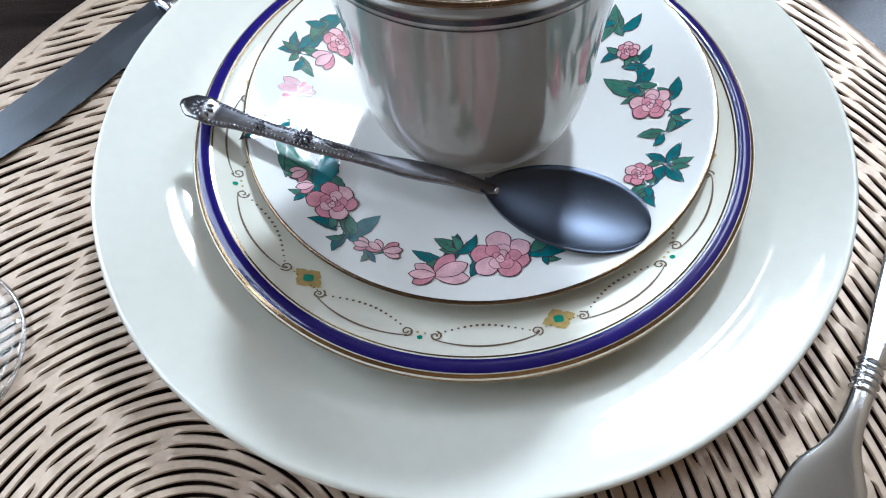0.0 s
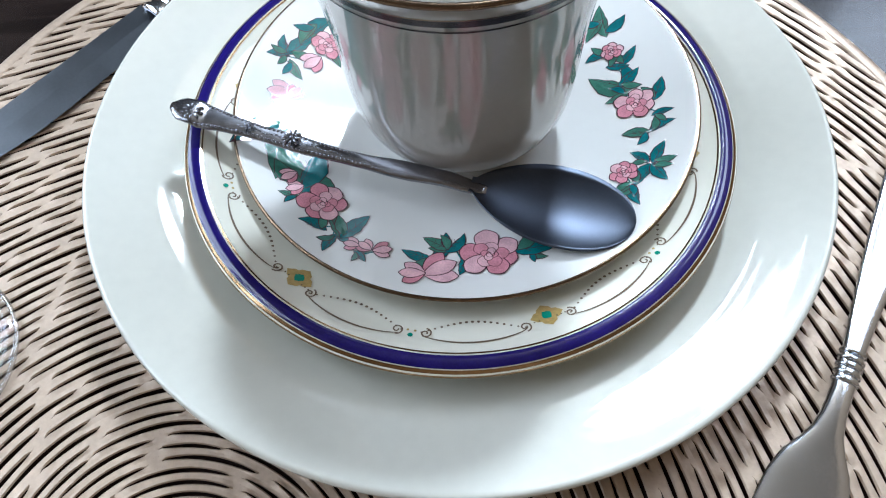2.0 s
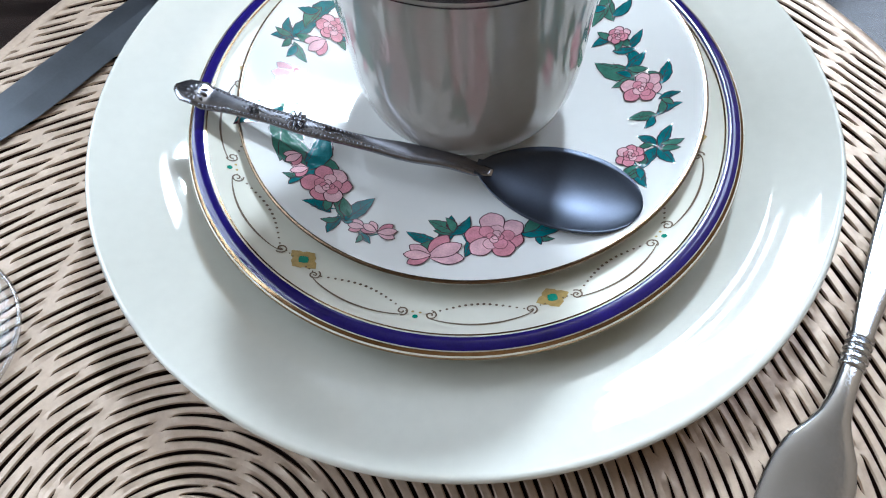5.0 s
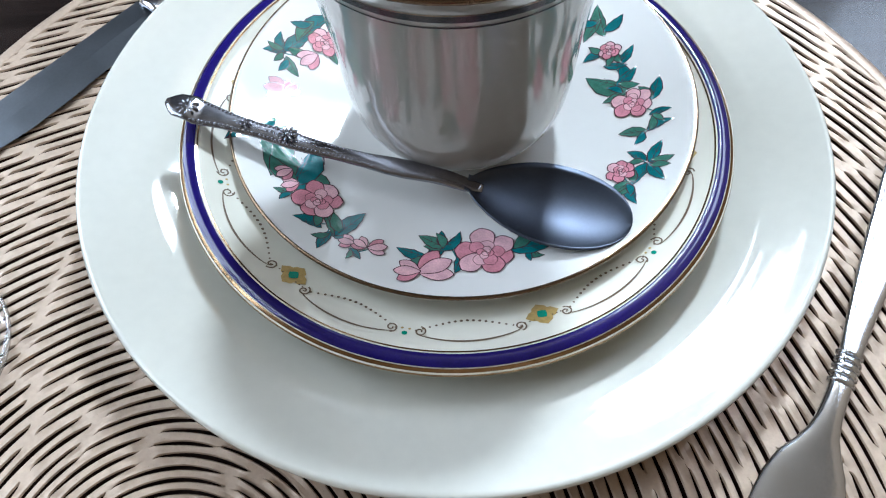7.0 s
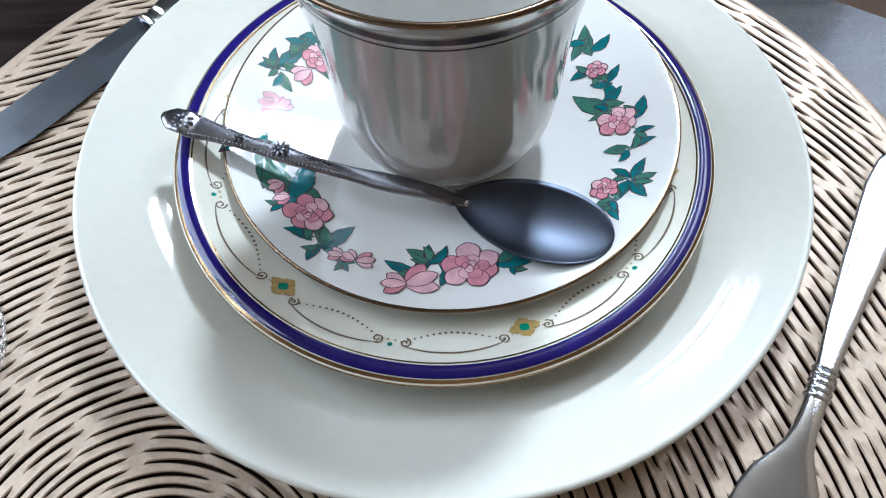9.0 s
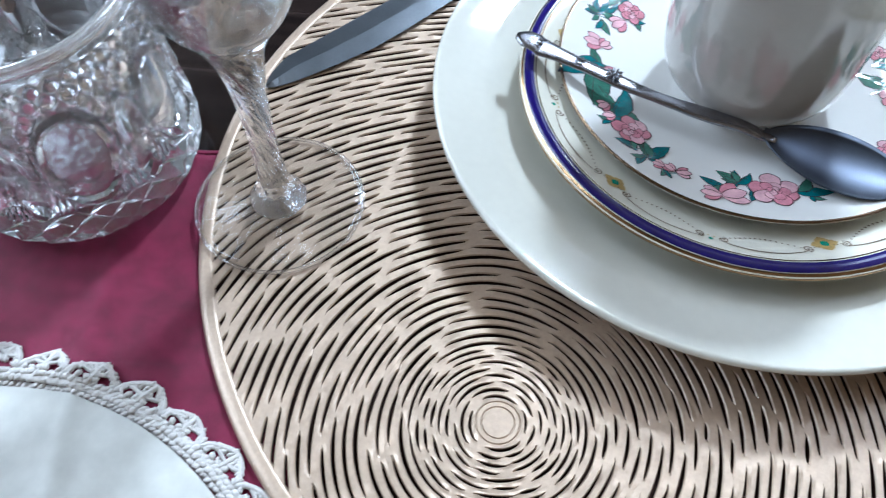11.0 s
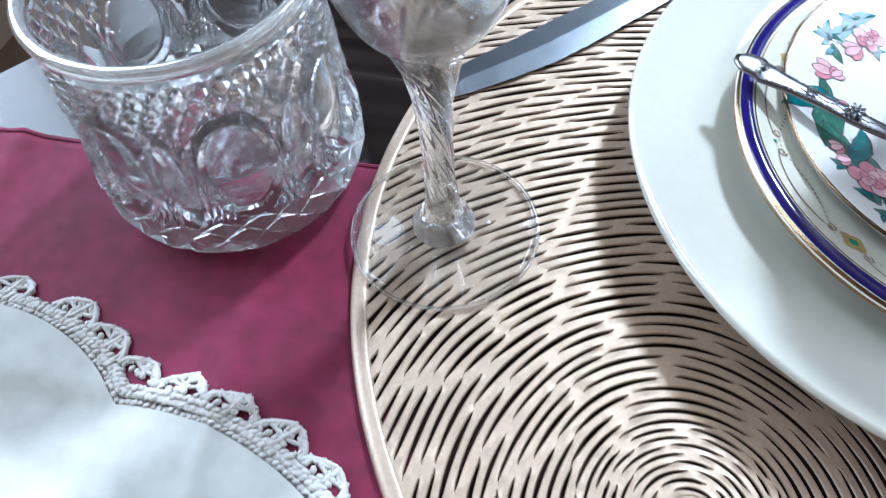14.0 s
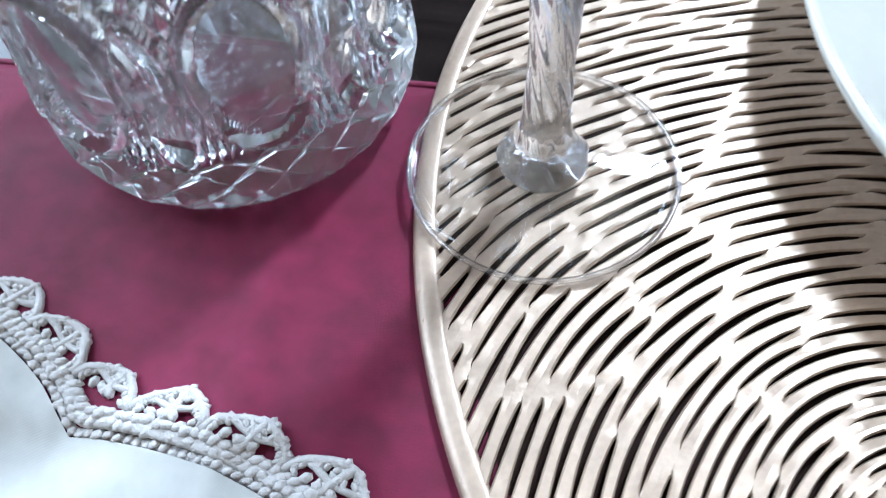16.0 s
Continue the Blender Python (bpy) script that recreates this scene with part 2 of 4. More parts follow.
def spline(points, steps=6):
    """Catmull-Rom through the points."""
    p = [np.array(q, float) for q in points]
    p = [2 * p[0] - p[1]] + p + [2 * p[-1] - p[-2]]
    out = []
    for i in range(1, len(p) - 2):
        for k in range(steps):
            t = k / steps
            a, b, c, d = p[i - 1:i + 3]
            out.append(0.5 * (2 * b + (c - a) * t + (2 * a - 5 * b + 4 * c - d) * t * t + (3 * b - a - 3 * c + d) * t ** 3))
    out.append(p[-2])
    return np.array(out)


def lathe(profile, seg=96, closed=False):
    """Verts and faces of a profile of (r, z) turned about z. Points at r = 0 become one vertex."""
    verts, faces, rings = [], [], []
    for r, z in profile:
        if r < 1e-6:
            rings.append([len(verts)] * seg)
            verts.append((0, 0, z))
        else:
            rings.append(list(range(len(verts), len(verts) + seg)))
            verts += [(r * math.cos(2 * math.pi * k / seg), r * math.sin(2 * math.pi * k / seg), z) for k in range(seg)]
    pairs = list(zip(rings, rings[1:])) + ([(rings[-1], rings[0])] if closed else [])
    for a, b in pairs:
        for k in range(seg):
            q = [a[k], a[(k + 1) % seg], b[(k + 1) % seg], b[k]]
            q = [v for i, v in enumerate(q) if v not in q[:i]]
            if len(q) > 2:
                faces.append(q)
    return verts, faces


def pol(r, deg):
    a = math.radians(deg)
    return np.array((r * math.cos(a), r * math.sin(a)))


def tube(path, radius, sides=6, ends=True, flat=1.0):
    """Verts and faces of a tube along a path; radius: a number or one per point; flat: height over width."""
    path = np.array(path, float)
    n = len(path)
    radius = np.broadcast_to(radius, n)
    verts, faces = [], []
    for i in range(n):
        d = path[min(i + 1, n - 1)] - path[max(i - 1, 0)]
        d = d / (np.linalg.norm(d) + 1e-12)
        side = np.cross(d, (0, 0, 1))
        if np.linalg.norm(side) < 1e-3:
            side = np.array((1.0, 0, 0))
        side = side / np.linalg.norm(side)
        up = np.cross(side, d)
        for k in range(sides):
            a = 2 * math.pi * k / sides
            verts.append(path[i] + radius[i] * (math.cos(a) * side + flat * math.sin(a) * up))
    for i in range(n - 1):
        for k in range(sides):
            j = (k + 1) % sides
            faces.append((i * sides + k, i * sides + j, (i + 1) * sides + j, (i + 1) * sides + k))
    if ends:
        faces += [tuple(range(sides))[::-1], tuple((n - 1) * sides + k for k in range(sides))]
    return verts, faces


class Builder:
    """Gathers verts and faces with material slots into one mesh."""

    def __init__(self):
        self.v, self.f, self.m = [], [], []

    def put(self, verts, faces, slot=0):
        o = len(self.v)
        self.v += [tuple(q) for q in verts]
        self.f += [tuple(i + o for i in f) for f in faces]
        self.m += [slot] * len(faces)

    def blob(self, c, rx, ry, rz, slot=0, turn=0.0, seg=7, rings=4):
        """A small ellipsoid."""
        prof = [(math.sin(math.pi * i / rings), -math.cos(math.pi * i / rings)) for i in range(rings + 1)]
        prof[0], prof[-1] = (0, -1), (0, 1)
        v, f = lathe(prof, seg)
        ca, sa = math.cos(turn), math.sin(turn)
        self.put([(c[0] + ca * x * rx - sa * y * ry, c[1] + sa * x * rx + ca * y * ry, c[2] + z * rz) for x, y, z in v], f, slot)

    def make(self, name, mats, parent=None, label="", smooth=True):
        return mesh_object(name, self.v, self.f, mats, parent, label, smooth, self.m)


# ---- the room ----
def wall(name, axis, at, lo, hi, holes=(), mat=None):
    """A wall 0.2 thick outside the plane axis = at, from lo to hi, with openings (centre, width, sill, head) in order along it."""
    bm = bmesh.new()
    t0, t1 = (at, at + 0.2) if at > 0 else (at - 0.2, at)

    def slab(a0, a1, z0, z1):
        if axis == 'x':
            box(bm, t0, t1, a0, a1, z0, z1)
        else:
            box(bm, a0, a1, t0, t1, z0, z1)
    start = lo
    for c, w, sill, head in holes:
        slab(start, c - w / 2, ZF, ZC)
        slab(c - w / 2, c + w / 2, ZF, sill)
        slab(c - w / 2, c + w / 2, head, ZC)
        start = c + w / 2
    slab(start, hi, ZF, ZC)
    ob = part(name, bm, mat or WALLPAINT, None)
    return tagged(ob, "plain matt painted room wall", "wall", kind="structure")


wall("wall_east", 'x', X1, Y0, Y1, [WIN_RIGHT], mat=LIGHTWALL)
wall("wall_west", 'x', X0, Y0, Y1, [WIN_LEFT], mat=LIGHTWALL)
wall("wall_north", 'y', Y1, X0 - 0.2, X1 + 0.2, [WIN_MID, WIN_BACK], mat=DARKWALL)
wall("wall_south", 'y', Y0, X0 - 0.2, X1 + 0.2, mat=LIGHTWALL)
bm = bmesh.new()
box(bm, X0 - 0.2, X1 + 0.2, Y0 - 0.2, Y1 + 0.2, ZF - 0.1, ZF)
tagged(part("floor", bm, FLOORWOOD, None), "dark brown wooden floor", "floor", kind="structure")
bm = bmesh.new()
box(bm, X0 - 0.2, X1 + 0.2, Y0 - 0.2, Y1 + 0.2, ZC, ZC + 0.1)
tagged(part("ceiling", bm, CEILPAINT, None), "plain buff painted ceiling", "ceiling", kind="structure")


def window(name, axis, at, hole, bars, bar, label):
    """Frame, upright bars and outer pane in an opening of the wall axis = at."""
    c, w, sill, head = hole
    e = tagged(empty(name), label, "window", kind="structure")
    n0, n1 = sorted((at + 0.004 * (1 if at > 0 else -1), at + 0.022 * (1 if at > 0 else -1)))

    def piece(bm, a0, a1, z0, z1, inset=0.0):
        if axis == 'x':
            box(bm, n0 + inset, n1 - inset, a0, a1, z0, z1)
        else:
            box(bm, a0, a1, n0 + inset, n1 - inset, z0, z1)
    bm = bmesh.new()
    edge = min(0.025, 0.05 * w)
    piece(bm, c - w / 2, c - w / 2 + edge, sill, head)
    piece(bm, c + w / 2 - edge, c + w / 2, sill, head)
    piece(bm, c - w / 2 + edge, c + w / 2 - edge, sill, sill + 0.03)
    piece(bm, c - w / 2 + edge, c + w / 2 - edge, head - 0.03, head)
    part("window_frame", bm, FRAMEPAINT, e)
    for i in range(bars):
        y = c - w / 2 + w * (i + 1) / (bars + 1)
        bm = bmesh.new()
        piece(bm, y - bar / 2, y + bar / 2, sill + 0.03, head - 0.03, 0.004)
        part("glazing_bar", bm, FRAMEPAINT, e)
    bm = bmesh.new()
    n0, n1 = sorted((at + 0.030 * (1 if at > 0 else -1), at + 0.034 * (1 if at > 0 else -1)))
    piece(bm, c - w / 2, c + w / 2, sill, head)
    pane = part("pane", bm, GLASS, e)
    pane.visible_shadow = False
    return e


window("window_1", 'y', Y1, WIN_BACK, 3, 0.02, "narrow barred window with bright daylight")
window("window_3", 'y', Y1, WIN_MID, 3, 0.012, "small barred slit window with paler daylight")
window("window_4", 'x', X1, WIN_RIGHT, 1, 0.03, "tall window with cool blue daylight")
window("window_2", 'x', X0, WIN_LEFT, 3, 0.04, "wide window with cool daylight")

# ---- the table ----
TC, TR = np.array((-0.04, -0.07)), 0.43
table = tagged(empty("round_table"), "round dark varnished wooden table, set for one", "table")
table.location = (TC[0], TC[1], ZF)
H = -ZF
v, f = lathe([(0, H - 0.028), (TR - 0.02, H - 0.028), (TR - 0.006, H - 0.024), (TR, H - 0.014), (TR - 0.002, H - 0.005), (TR - 0.008, H), (TR * 0.66, H), (TR * 0.33, H), (0, H)], 128)
mesh_object("tabletop", v, f, WOOD, table, smooth=False)
v, f = lathe(spline([(0.0, 0.05), (0.05, 0.05), (0.055, 0.12), (0.04, 0.2), (0.05, 0.35), (0.038, 0.55), (0.07, H - 0.06), (0.09, H - 0.0285), (0, H - 0.0285)], 5), 40)
mesh_object("pedestal", v, f, WOOD, table)
for k in range(4):
    a = math.pi / 4 + k * math.pi / 2
    d = np.array((math.cos(a), math.sin(a), 0))
    v, f = tube([d * 0.03 + (0, 0, 0.13), d * 0.13 + (0, 0, 0.12), d * 0.24 + (0, 0, 0.05), d * 0.31 + (0, 0, 0.02)], [0.03, 0.028, 0.024, 0.02], 10)
    mesh_object("leg", v, f, WOOD, table)


def drape(x, y, z, lift=0.0012):
    """Cloth on the table top: past the edge it bends down and hangs."""
    d = np.array((x, y)) - TC
    r = np.hypot(*d)
    edge = TR + lift
    if r <= edge - 0.004:
        return (x, y, z)
    u = d / r
    s = r - (edge - 0.004)
    bend = 0.012
    if s < bend * math.pi / 2:
        a = s / bend
        rr, dz = edge - 0.004 + bend * math.sin(a), -bend * (1 - math.cos(a))
    else:
        rr, dz = edge - 0.004 + bend, -bend - (s - bend * math.pi / 2)
    return (TC[0] + u[0] * rr, TC[1] + u[1] * rr, z + dz)


# ---- burgundy runner ----
MC, MR, SC = np.array((-0.0010, 0.1545)), 0.2000, np.array((-0.0752, 0.0480))


def runner_height(p):
    """Height of the creased runner; it lies flat under the placemat."""
    near = (math.hypot(p[0] - MC[0], p[1] - MC[1]) - MR) / 0.02
    free = min(1.0, max(0.0, near))
    fold = 0.0020 * (math.exp(-((p[0] + 0.335 + 0.1 * p[1]) / 0.004) ** 2) + math.exp(-((p[1] - 0.072 - 0.1 * p[0]) / 0.004) ** 2) + math.exp(-((p[0] + 0.215 + 0.1 * p[1]) / 0.004) ** 2))
    z = 0.0026 + 0.0044 * noise.noise((p[0] * 17, p[1] * 26, 3)) + 0.0004 * noise.noise((p[0] * 70, p[1] * 70, 9)) + fold
    return 0.0005 + free * max(0.0, z - 0.0005)


def runner():
    a = math.radians(6.1)
    ux, uy = np.array((math.cos(a), math.sin(a))), np.array((math.sin(a), -math.cos(a)))
    origin = np.array((-0.2027, 0.1562))
    verts, faces = [], []
    nu, nv = 130, 110
    for i in range(nu + 1):
        for j in range(nv + 1):
            s, t = -0.42 + (0.455 + 0.45 * j / nv * 0.5) * i / nu, 0.50 * j / nv
            p = origin + ux * s + uy * t
            z = runner_height(p)
            edge = min(t / 0.006, 1.0)
            verts.append(drape(p[0], p[1], max(0.0005, z) + 0.0004 * (1 - edge)))
    for i in range(nu):
        for j in range(nv):
            k = i * (nv + 1) + j
            if min(math.hypot(verts[q][0] - MC[0], verts[q][1] - MC[1]) for q in (k, k + nv + 2)) > MR - 0.012:
                faces.append((k, k + nv + 1, k + nv + 2, k + 1))
    e = tagged(empty("table_runner"), "burgundy cotton runner, lightly creased, on the wooden table", "table runner")
    ob = mesh_object("cloth", verts, faces, RED, e)
    sol = ob.modifiers.new("thickness", 'SOLIDIFY')
    sol.thickness, sol.offset = 0.0004, -1
    edge = [np.array(verts[i * (nv + 1)]) + np.array((0, 0, 0.0004)) for i in range(nu + 1) if math.hypot(verts[i * (nv + 1)][0] - MC[0], verts[i * (nv + 1)][1] - MC[1]) > MR - 0.006]
    v, f = tube(edge, 0.0011, 8, flat=0.6)
    mesh_object("hem", v, f, RED, e, "narrow rolled hem")
    return e


runner()


# ---- white doily with crocheted edge ----
DC = np.array((-0.335, -0.160))
# lobes of the scalloped cloth: direction from the middle in degrees, distance of the lobe's centre, its radius
LOBES = [(79.6, 0.1508, 0.0762), (42.3, 0.1305, 0.1150)] + [(79.6 - 36 * k - (1.0 if k > 1 else 0), (0.1508, 0.1292)[k % 2], (0.0762, 0.1143)[k % 2]) for k in range(2, 10)]


def doily_outline(offset, n=1080):
    """Scalloped outline round the lobes, pushed outwards by offset."""
    out = []
    for i in range(n):
        a = math.radians(79.6) - 2 * math.pi * i / n
        d = np.array((math.cos(a), math.sin(a)))
        best = 0.0
        for g, dist, r in LOBES:
            c = dist * pol(1, g)
            m = c @ d
            h = (r + offset) ** 2 - (c @ c - m * m)
            if h > 0:
                best = max(best, m + math.sqrt(h))
        out.append((DC + d * best, d))
    return out


def resample(points, step):
    p = np.array(points)
    p = np.vstack([p, p[:1]])
    s = np.r_[0, np.cumsum(np.hypot(*np.diff(p, axis=0).T))]
    n = int(s[-1] / step)
    u = np.linspace(0, s[-1], n, endpoint=False)
    return np.c_[np.interp(u, s, p[:, 0]), np.interp(u, s, p[:, 1])]


def doily():
    e = tagged(empty("doily"), "white linen doily with crocheted lace edge on burgundy runner", "doily")
    line = [p for p, _ in doily_outline(0.0)]
    rows = [0.0, 0.10, 0.20, 0.29] + [float(q) for q in np.linspace(0.36, 1.0, 44)]
    verts, faces, n = [], [], len(line)
    for q in rows[1:]:
        for p in line:
            w = DC + (p - DC) * q
            z = runner_height(w) + 0.0024 + 0.0022 * noise.noise((w[0] * 16, w[1] * 22, 1)) + 0.0008 * noise.noise((w[0] * 45, w[1] * 60, 4)) + 0.00035 * noise.noise((w[0] * 95, w[1] * 150, 7))
            verts.append(drape(w[0], w[1], z, 0.003))
    for i in range(len(rows) - 2):
        for k in range(n):
            j = (k + 1) % n
            faces.append((i * n + k, i * n + j, (i + 1) * n + j, (i + 1) * n + k))
    verts.append(drape(DC[0], DC[1], runner_height(DC) + 0.0016, 0.003))
    for k in range(n):
        faces.append((len(verts) - 1, (k + 1) % n, k))
    mesh_object("cloth", verts, faces, LINEN, e)
    # crochet: two rows of plaited stitches, then shells of looped thread
    b = Builder()
    rnd = random.Random(4)

    def onto(p, z):
        return drape(p[0], p[1], z - 0.0017 + runner_height(p), 0.003)
    for off, step, size in ((0.0012, 0.0022, 0.00115), (0.0034, 0.0021, 0.0014), (0.0054, 0.0023, 0.0014)):
        pts = resample([p for p, _ in doily_outline(off)], step)
        for i, p in enumerate(pts):
            d = pts[(i + 1) % len(pts)] - p
            turn = math.atan2(d[1], d[0]) + (0.6 if off != 0.003 else -0.6) + rnd.uniform(-0.5, 0.5)
            p = p + np.array((rnd.uniform(-1, 1), rnd.uniform(-1, 1))) * 0.0003
            b.blob(onto(p, 0.0030 + rnd.uniform(-0.0003, 0.0004)), size * rnd.uniform(1.2, 1.6), size * rnd.uniform(0.75, 1.05), size * 0.75, turn=turn, seg=6, rings=4)
    for off, wide in ((0.0012, 0.0011), (0.0042, 0.0022)):
        line = resample([p for p, _ in doily_outline(off)], 0.002)
        line = np.vstack([line, line[:1]])
        vv, ff = tube([onto(p, 0.0026) for p in line], wide, 8, ends=False, flat=0.45)
        b.put(vv, ff)
    edge = resample([p for p, _ in doily_outline(0.0064)], 0.0005)
    per = 37
    for k in range(len(edge) // per):
        base = edge[k * per:k * per + per + 1] if k * per + per < len(edge) else np.vstack([edge[k * per:], edge[:1]])
        a, c = base[0], base[-1]
        u = (c - a) / (np.hypot(*(c - a)) + 1e-9)
        nrm = np.array((-u[1], u[0]))
        if nrm @ ((a + c) / 2 - DC) < 0:
            nrm = -nrm
        w = np.hypot(*(c - a))
        height = 0.0080 + rnd.uniform(-0.0010, 0.0006)
        lean = rnd.uniform(0.05, 0.22)

        def at(s, h):
            q = a + u * ((s + lean * h / height) * w) + nrm * h
            return onto(q, 0.0030 + 0.0005 * math.sin(7 * s + k))

        def rim(s):
            return height * (0.25 + 0.75 * (1 - abs(2 * s - 1) ** 1.7)) * (1 - 0.22 * s) * (0 if s <= 0 or s >= 1 else 1)
        cords = [([at(0.02, 0)] + [at(s, rim(s)) for s in np.linspace(0.04, 0.96, 15)] + [at(0.98, 0)], 0.00105)]
        for s0, s1 in ((0.52, 0.50),):
            cords.append(([at(s0 + (s1 - s0) * q, q * rim(s1)) for q in np.linspace(0, 1, 6)], 0.00105))
        cords.append(([at(s, 0.0035 + 0.0006 * math.sin(9 * s)) for s in np.linspace(0.12, 0.80, 7)], 0.0008))
        for lp, rad in cords:
            vv, ff = tube(lp, [rad * rnd.uniform(0.85, 1.15) for _ in lp], 6)
            b.put(vv, ff)
        for s in np.linspace(0.05, 0.95, 11):
            q = at(s, rim(s) + rnd.uniform(-0.0004, 0.0007))
            b.blob(q, 0.0013 * rnd.uniform(0.8, 1.2), 0.0009, 0.0010, turn=rnd.uniform(0, 3), seg=6, rings=4)
        # close stitches over the shell, leaving open holes near its foot
        for s in np.linspace(0.10, 0.90, 11):
            for q in (0.22, 0.40, 0.58, 0.76, 0.92):
                hole = min(math.hypot((s - 0.28) * 1.5, q - 0.40), math.hypot((s - 0.74) * 1.5, q - 0.42))
                if hole > 0.25 and rnd.random() < 0.85:
                    b.blob(at(s + rnd.uniform(-0.03, 0.03), q * rim(s)), 0.0014, 0.0008, 0.0009, turn=rnd.uniform(0, 3), seg=6, rings=4)
        for s in (0.28, 0.44, 0.60):
            b.blob(at(s, 0.0012), 0.0012, 0.0016, 0.0010, turn=rnd.uniform(0, 3), seg=6, rings=4)
    b.make("lace_edging", [LACE], e, "ecru crocheted cotton edging with open shells")
    return e


doily()

# ---- swirl placemat ----


def placemat():
    e = tagged(empty("placemat"), "round champagne-gold vinyl placemat with an off-centre swirl of slits", "placemat")
    rnd = random.Random(11)
    top, border = 0.0040, 0.0056
    V, F, S = [], [], []
    count = 0
    radii, r = [0.0080], 0.0080
    while r < MR + np.hypot(*(MC - SC)) + 0.01:
        r += 0.0026 if r < 0.03 else (0.0036 if r < 0.06 else 0.0041)
        radii.append(r)
    rmax = MR - border + 0.002
    for k in range(len(radii) - 1):
        r0, r1 = radii[k], radii[k + 1]
        rm, pitch = (r0 + r1) / 2, r1 - r0
        n = max(56, int(2 * math.pi * rm / 0.0014))
        th = np.linspace(0, 2 * math.pi, n, endpoint=False)
        # slits along this ring: pointed at both ends, of uneven length, broken by short bridges
        w, slant = np.zeros(n), np.zeros(n)
        s, total = rnd.uniform(0, 0.02), 2 * math.pi * rm
        start = s
        while s < total + start - 0.006:
            length = min(rnd.uniform(0.018, 0.040) if rm > 0.03 else rnd.uniform(0.006, 0.016), total + start - s - 0.003)
            gap = rnd.uniform(0.0015, 0.006)
            if length > 0.003:
                q = ((th * rm - s) % total) / length
                lens = np.where((q > 0) & (q < 1), np.sin(np.pi * np.clip(q, 0, 1)) ** 0.6 * (1.1 - 0.35 * q), 0)
                w = np.maximum(w, lens * rnd.uniform(0.8, 1.15))
                slant = np.where((q > 0) & (q < 1), q - 0.5, slant)
            s += length + gap
        wide = 0.172 * pitch * w + 0.00002
        skew = 0.20 * pitch * slant
        lip = top + 0.00030 * np.sin(np.pi * np.clip(w / 0.6, 0, 1))
        brink = top - 0.0005 * np.clip(w * 2, 0, 1)
        bed = top - (top - 0.0007) * np.clip(w * 6, 0, 1)
        prof = []
        for rr, zz in ((np.full(n, r0), np.full(n, top)),
                       (rm + skew - wide - 0.10 * pitch, lip),
                       (rm + skew - wide, brink),
                       (rm + skew - wide * 0.9, bed),
                       (rm + skew + wide * 0.9, bed),
                       (rm + skew + wide, brink),
                       (rm + skew + wide + 0.10 * pitch, lip),
                       (np.full(n, r1), np.full(n, top))):
            rr = np.clip(rr, r0, r1)
            prof.append(np.c_[rr * np.cos(th), rr * np.sin(th), zz])
        P = np.stack(prof)
        # gentle drift of the rings, so that they are not true circles
        for a in range(P.shape[0]):
            x, y = P[a, :, 0], P[a, :, 1]
            P[a, :, 0] = x + 0.0012 * np.sin(y * 55 + 1) + 0.0003 * np.sin(x * 130 + y * 60)
            P[a, :, 1] = y + 0.0012 * np.sin(x * 50 + 2) + 0.0003 * np.sin(y * 120 - x * 70)
            P[a, :, 0] += SC[0]
            P[a, :, 1] += SC[1]
        inside = np.hypot(P[0, :, 0] - MC[0], P[0, :, 1] - MC[1]) < rmax
        inside &= np.hypot(P[7, :, 0] - MC[0], P[7, :, 1] - MC[1]) < rmax + 0.003
        base = count
        V.append(P.reshape(-1, 3))
        count += P.shape[0] * n
        j = (np.arange(n) + 1) % n
        ok = np.nonzero(inside & inside[j])[0]
        for a in range(7):
            # walls and bed of each slit get the dark shade colour
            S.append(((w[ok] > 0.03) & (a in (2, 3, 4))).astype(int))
            F.append(np.c_[base + a * n + ok, base + (a + 1) * n + ok, base + (a + 1) * n + j[ok], base + a * n + j[ok]])
    V, F = np.vstack(V), np.vstack(F)
    mesh_object("swirl", V, F, [MAT, SLITSHADE], e, mat_index=np.concatenate(S).tolist()).data.set_sharp_from_angle(angle=radians(30))
    v, f = lathe([(0.0, 0.0040), (0.0052, 0.0040), (0.0054, 0.0035), (0.0058, 0.0035), (0.0060, 0.0040), (0.0072, 0.0040), (0.0074, 0.0035), (0.0077, 0.0035), (0.0079, 0.0040), (0.0084, 0.0040)], 48)
    hub = mesh_object("hub", v, f, MAT, e, smooth=False)
    hub.location = (SC[0] + 0.0012 * math.sin(1), SC[1] + 0.0012 * math.sin(2), 0)
    v, f = lathe([(MR - border - 0.0006, 0.0028), (MR - border, 0.0041), (MR - border + 0.0008, 0.0043), (MR - 0.0022, 0.0043), (MR - 0.0006, 0.0037), (MR, 0.0024), (MR - 0.001, 0.0007), (MR - border, 0.0007)], 240, closed=True)
    rim = mesh_object("border", v, f, MAT, e, "smooth raised border")
    rim.location = (MC[0], MC[1], 0)
    return e


placemat()


# ---- plates ----
def surface(profile):
    """Height of a plate's upper side at a radius."""
    rs, zs = [p[0] for p in profile], [p[1] for p in profile]
    return lambda r: float(np.interp(r, rs, zs))


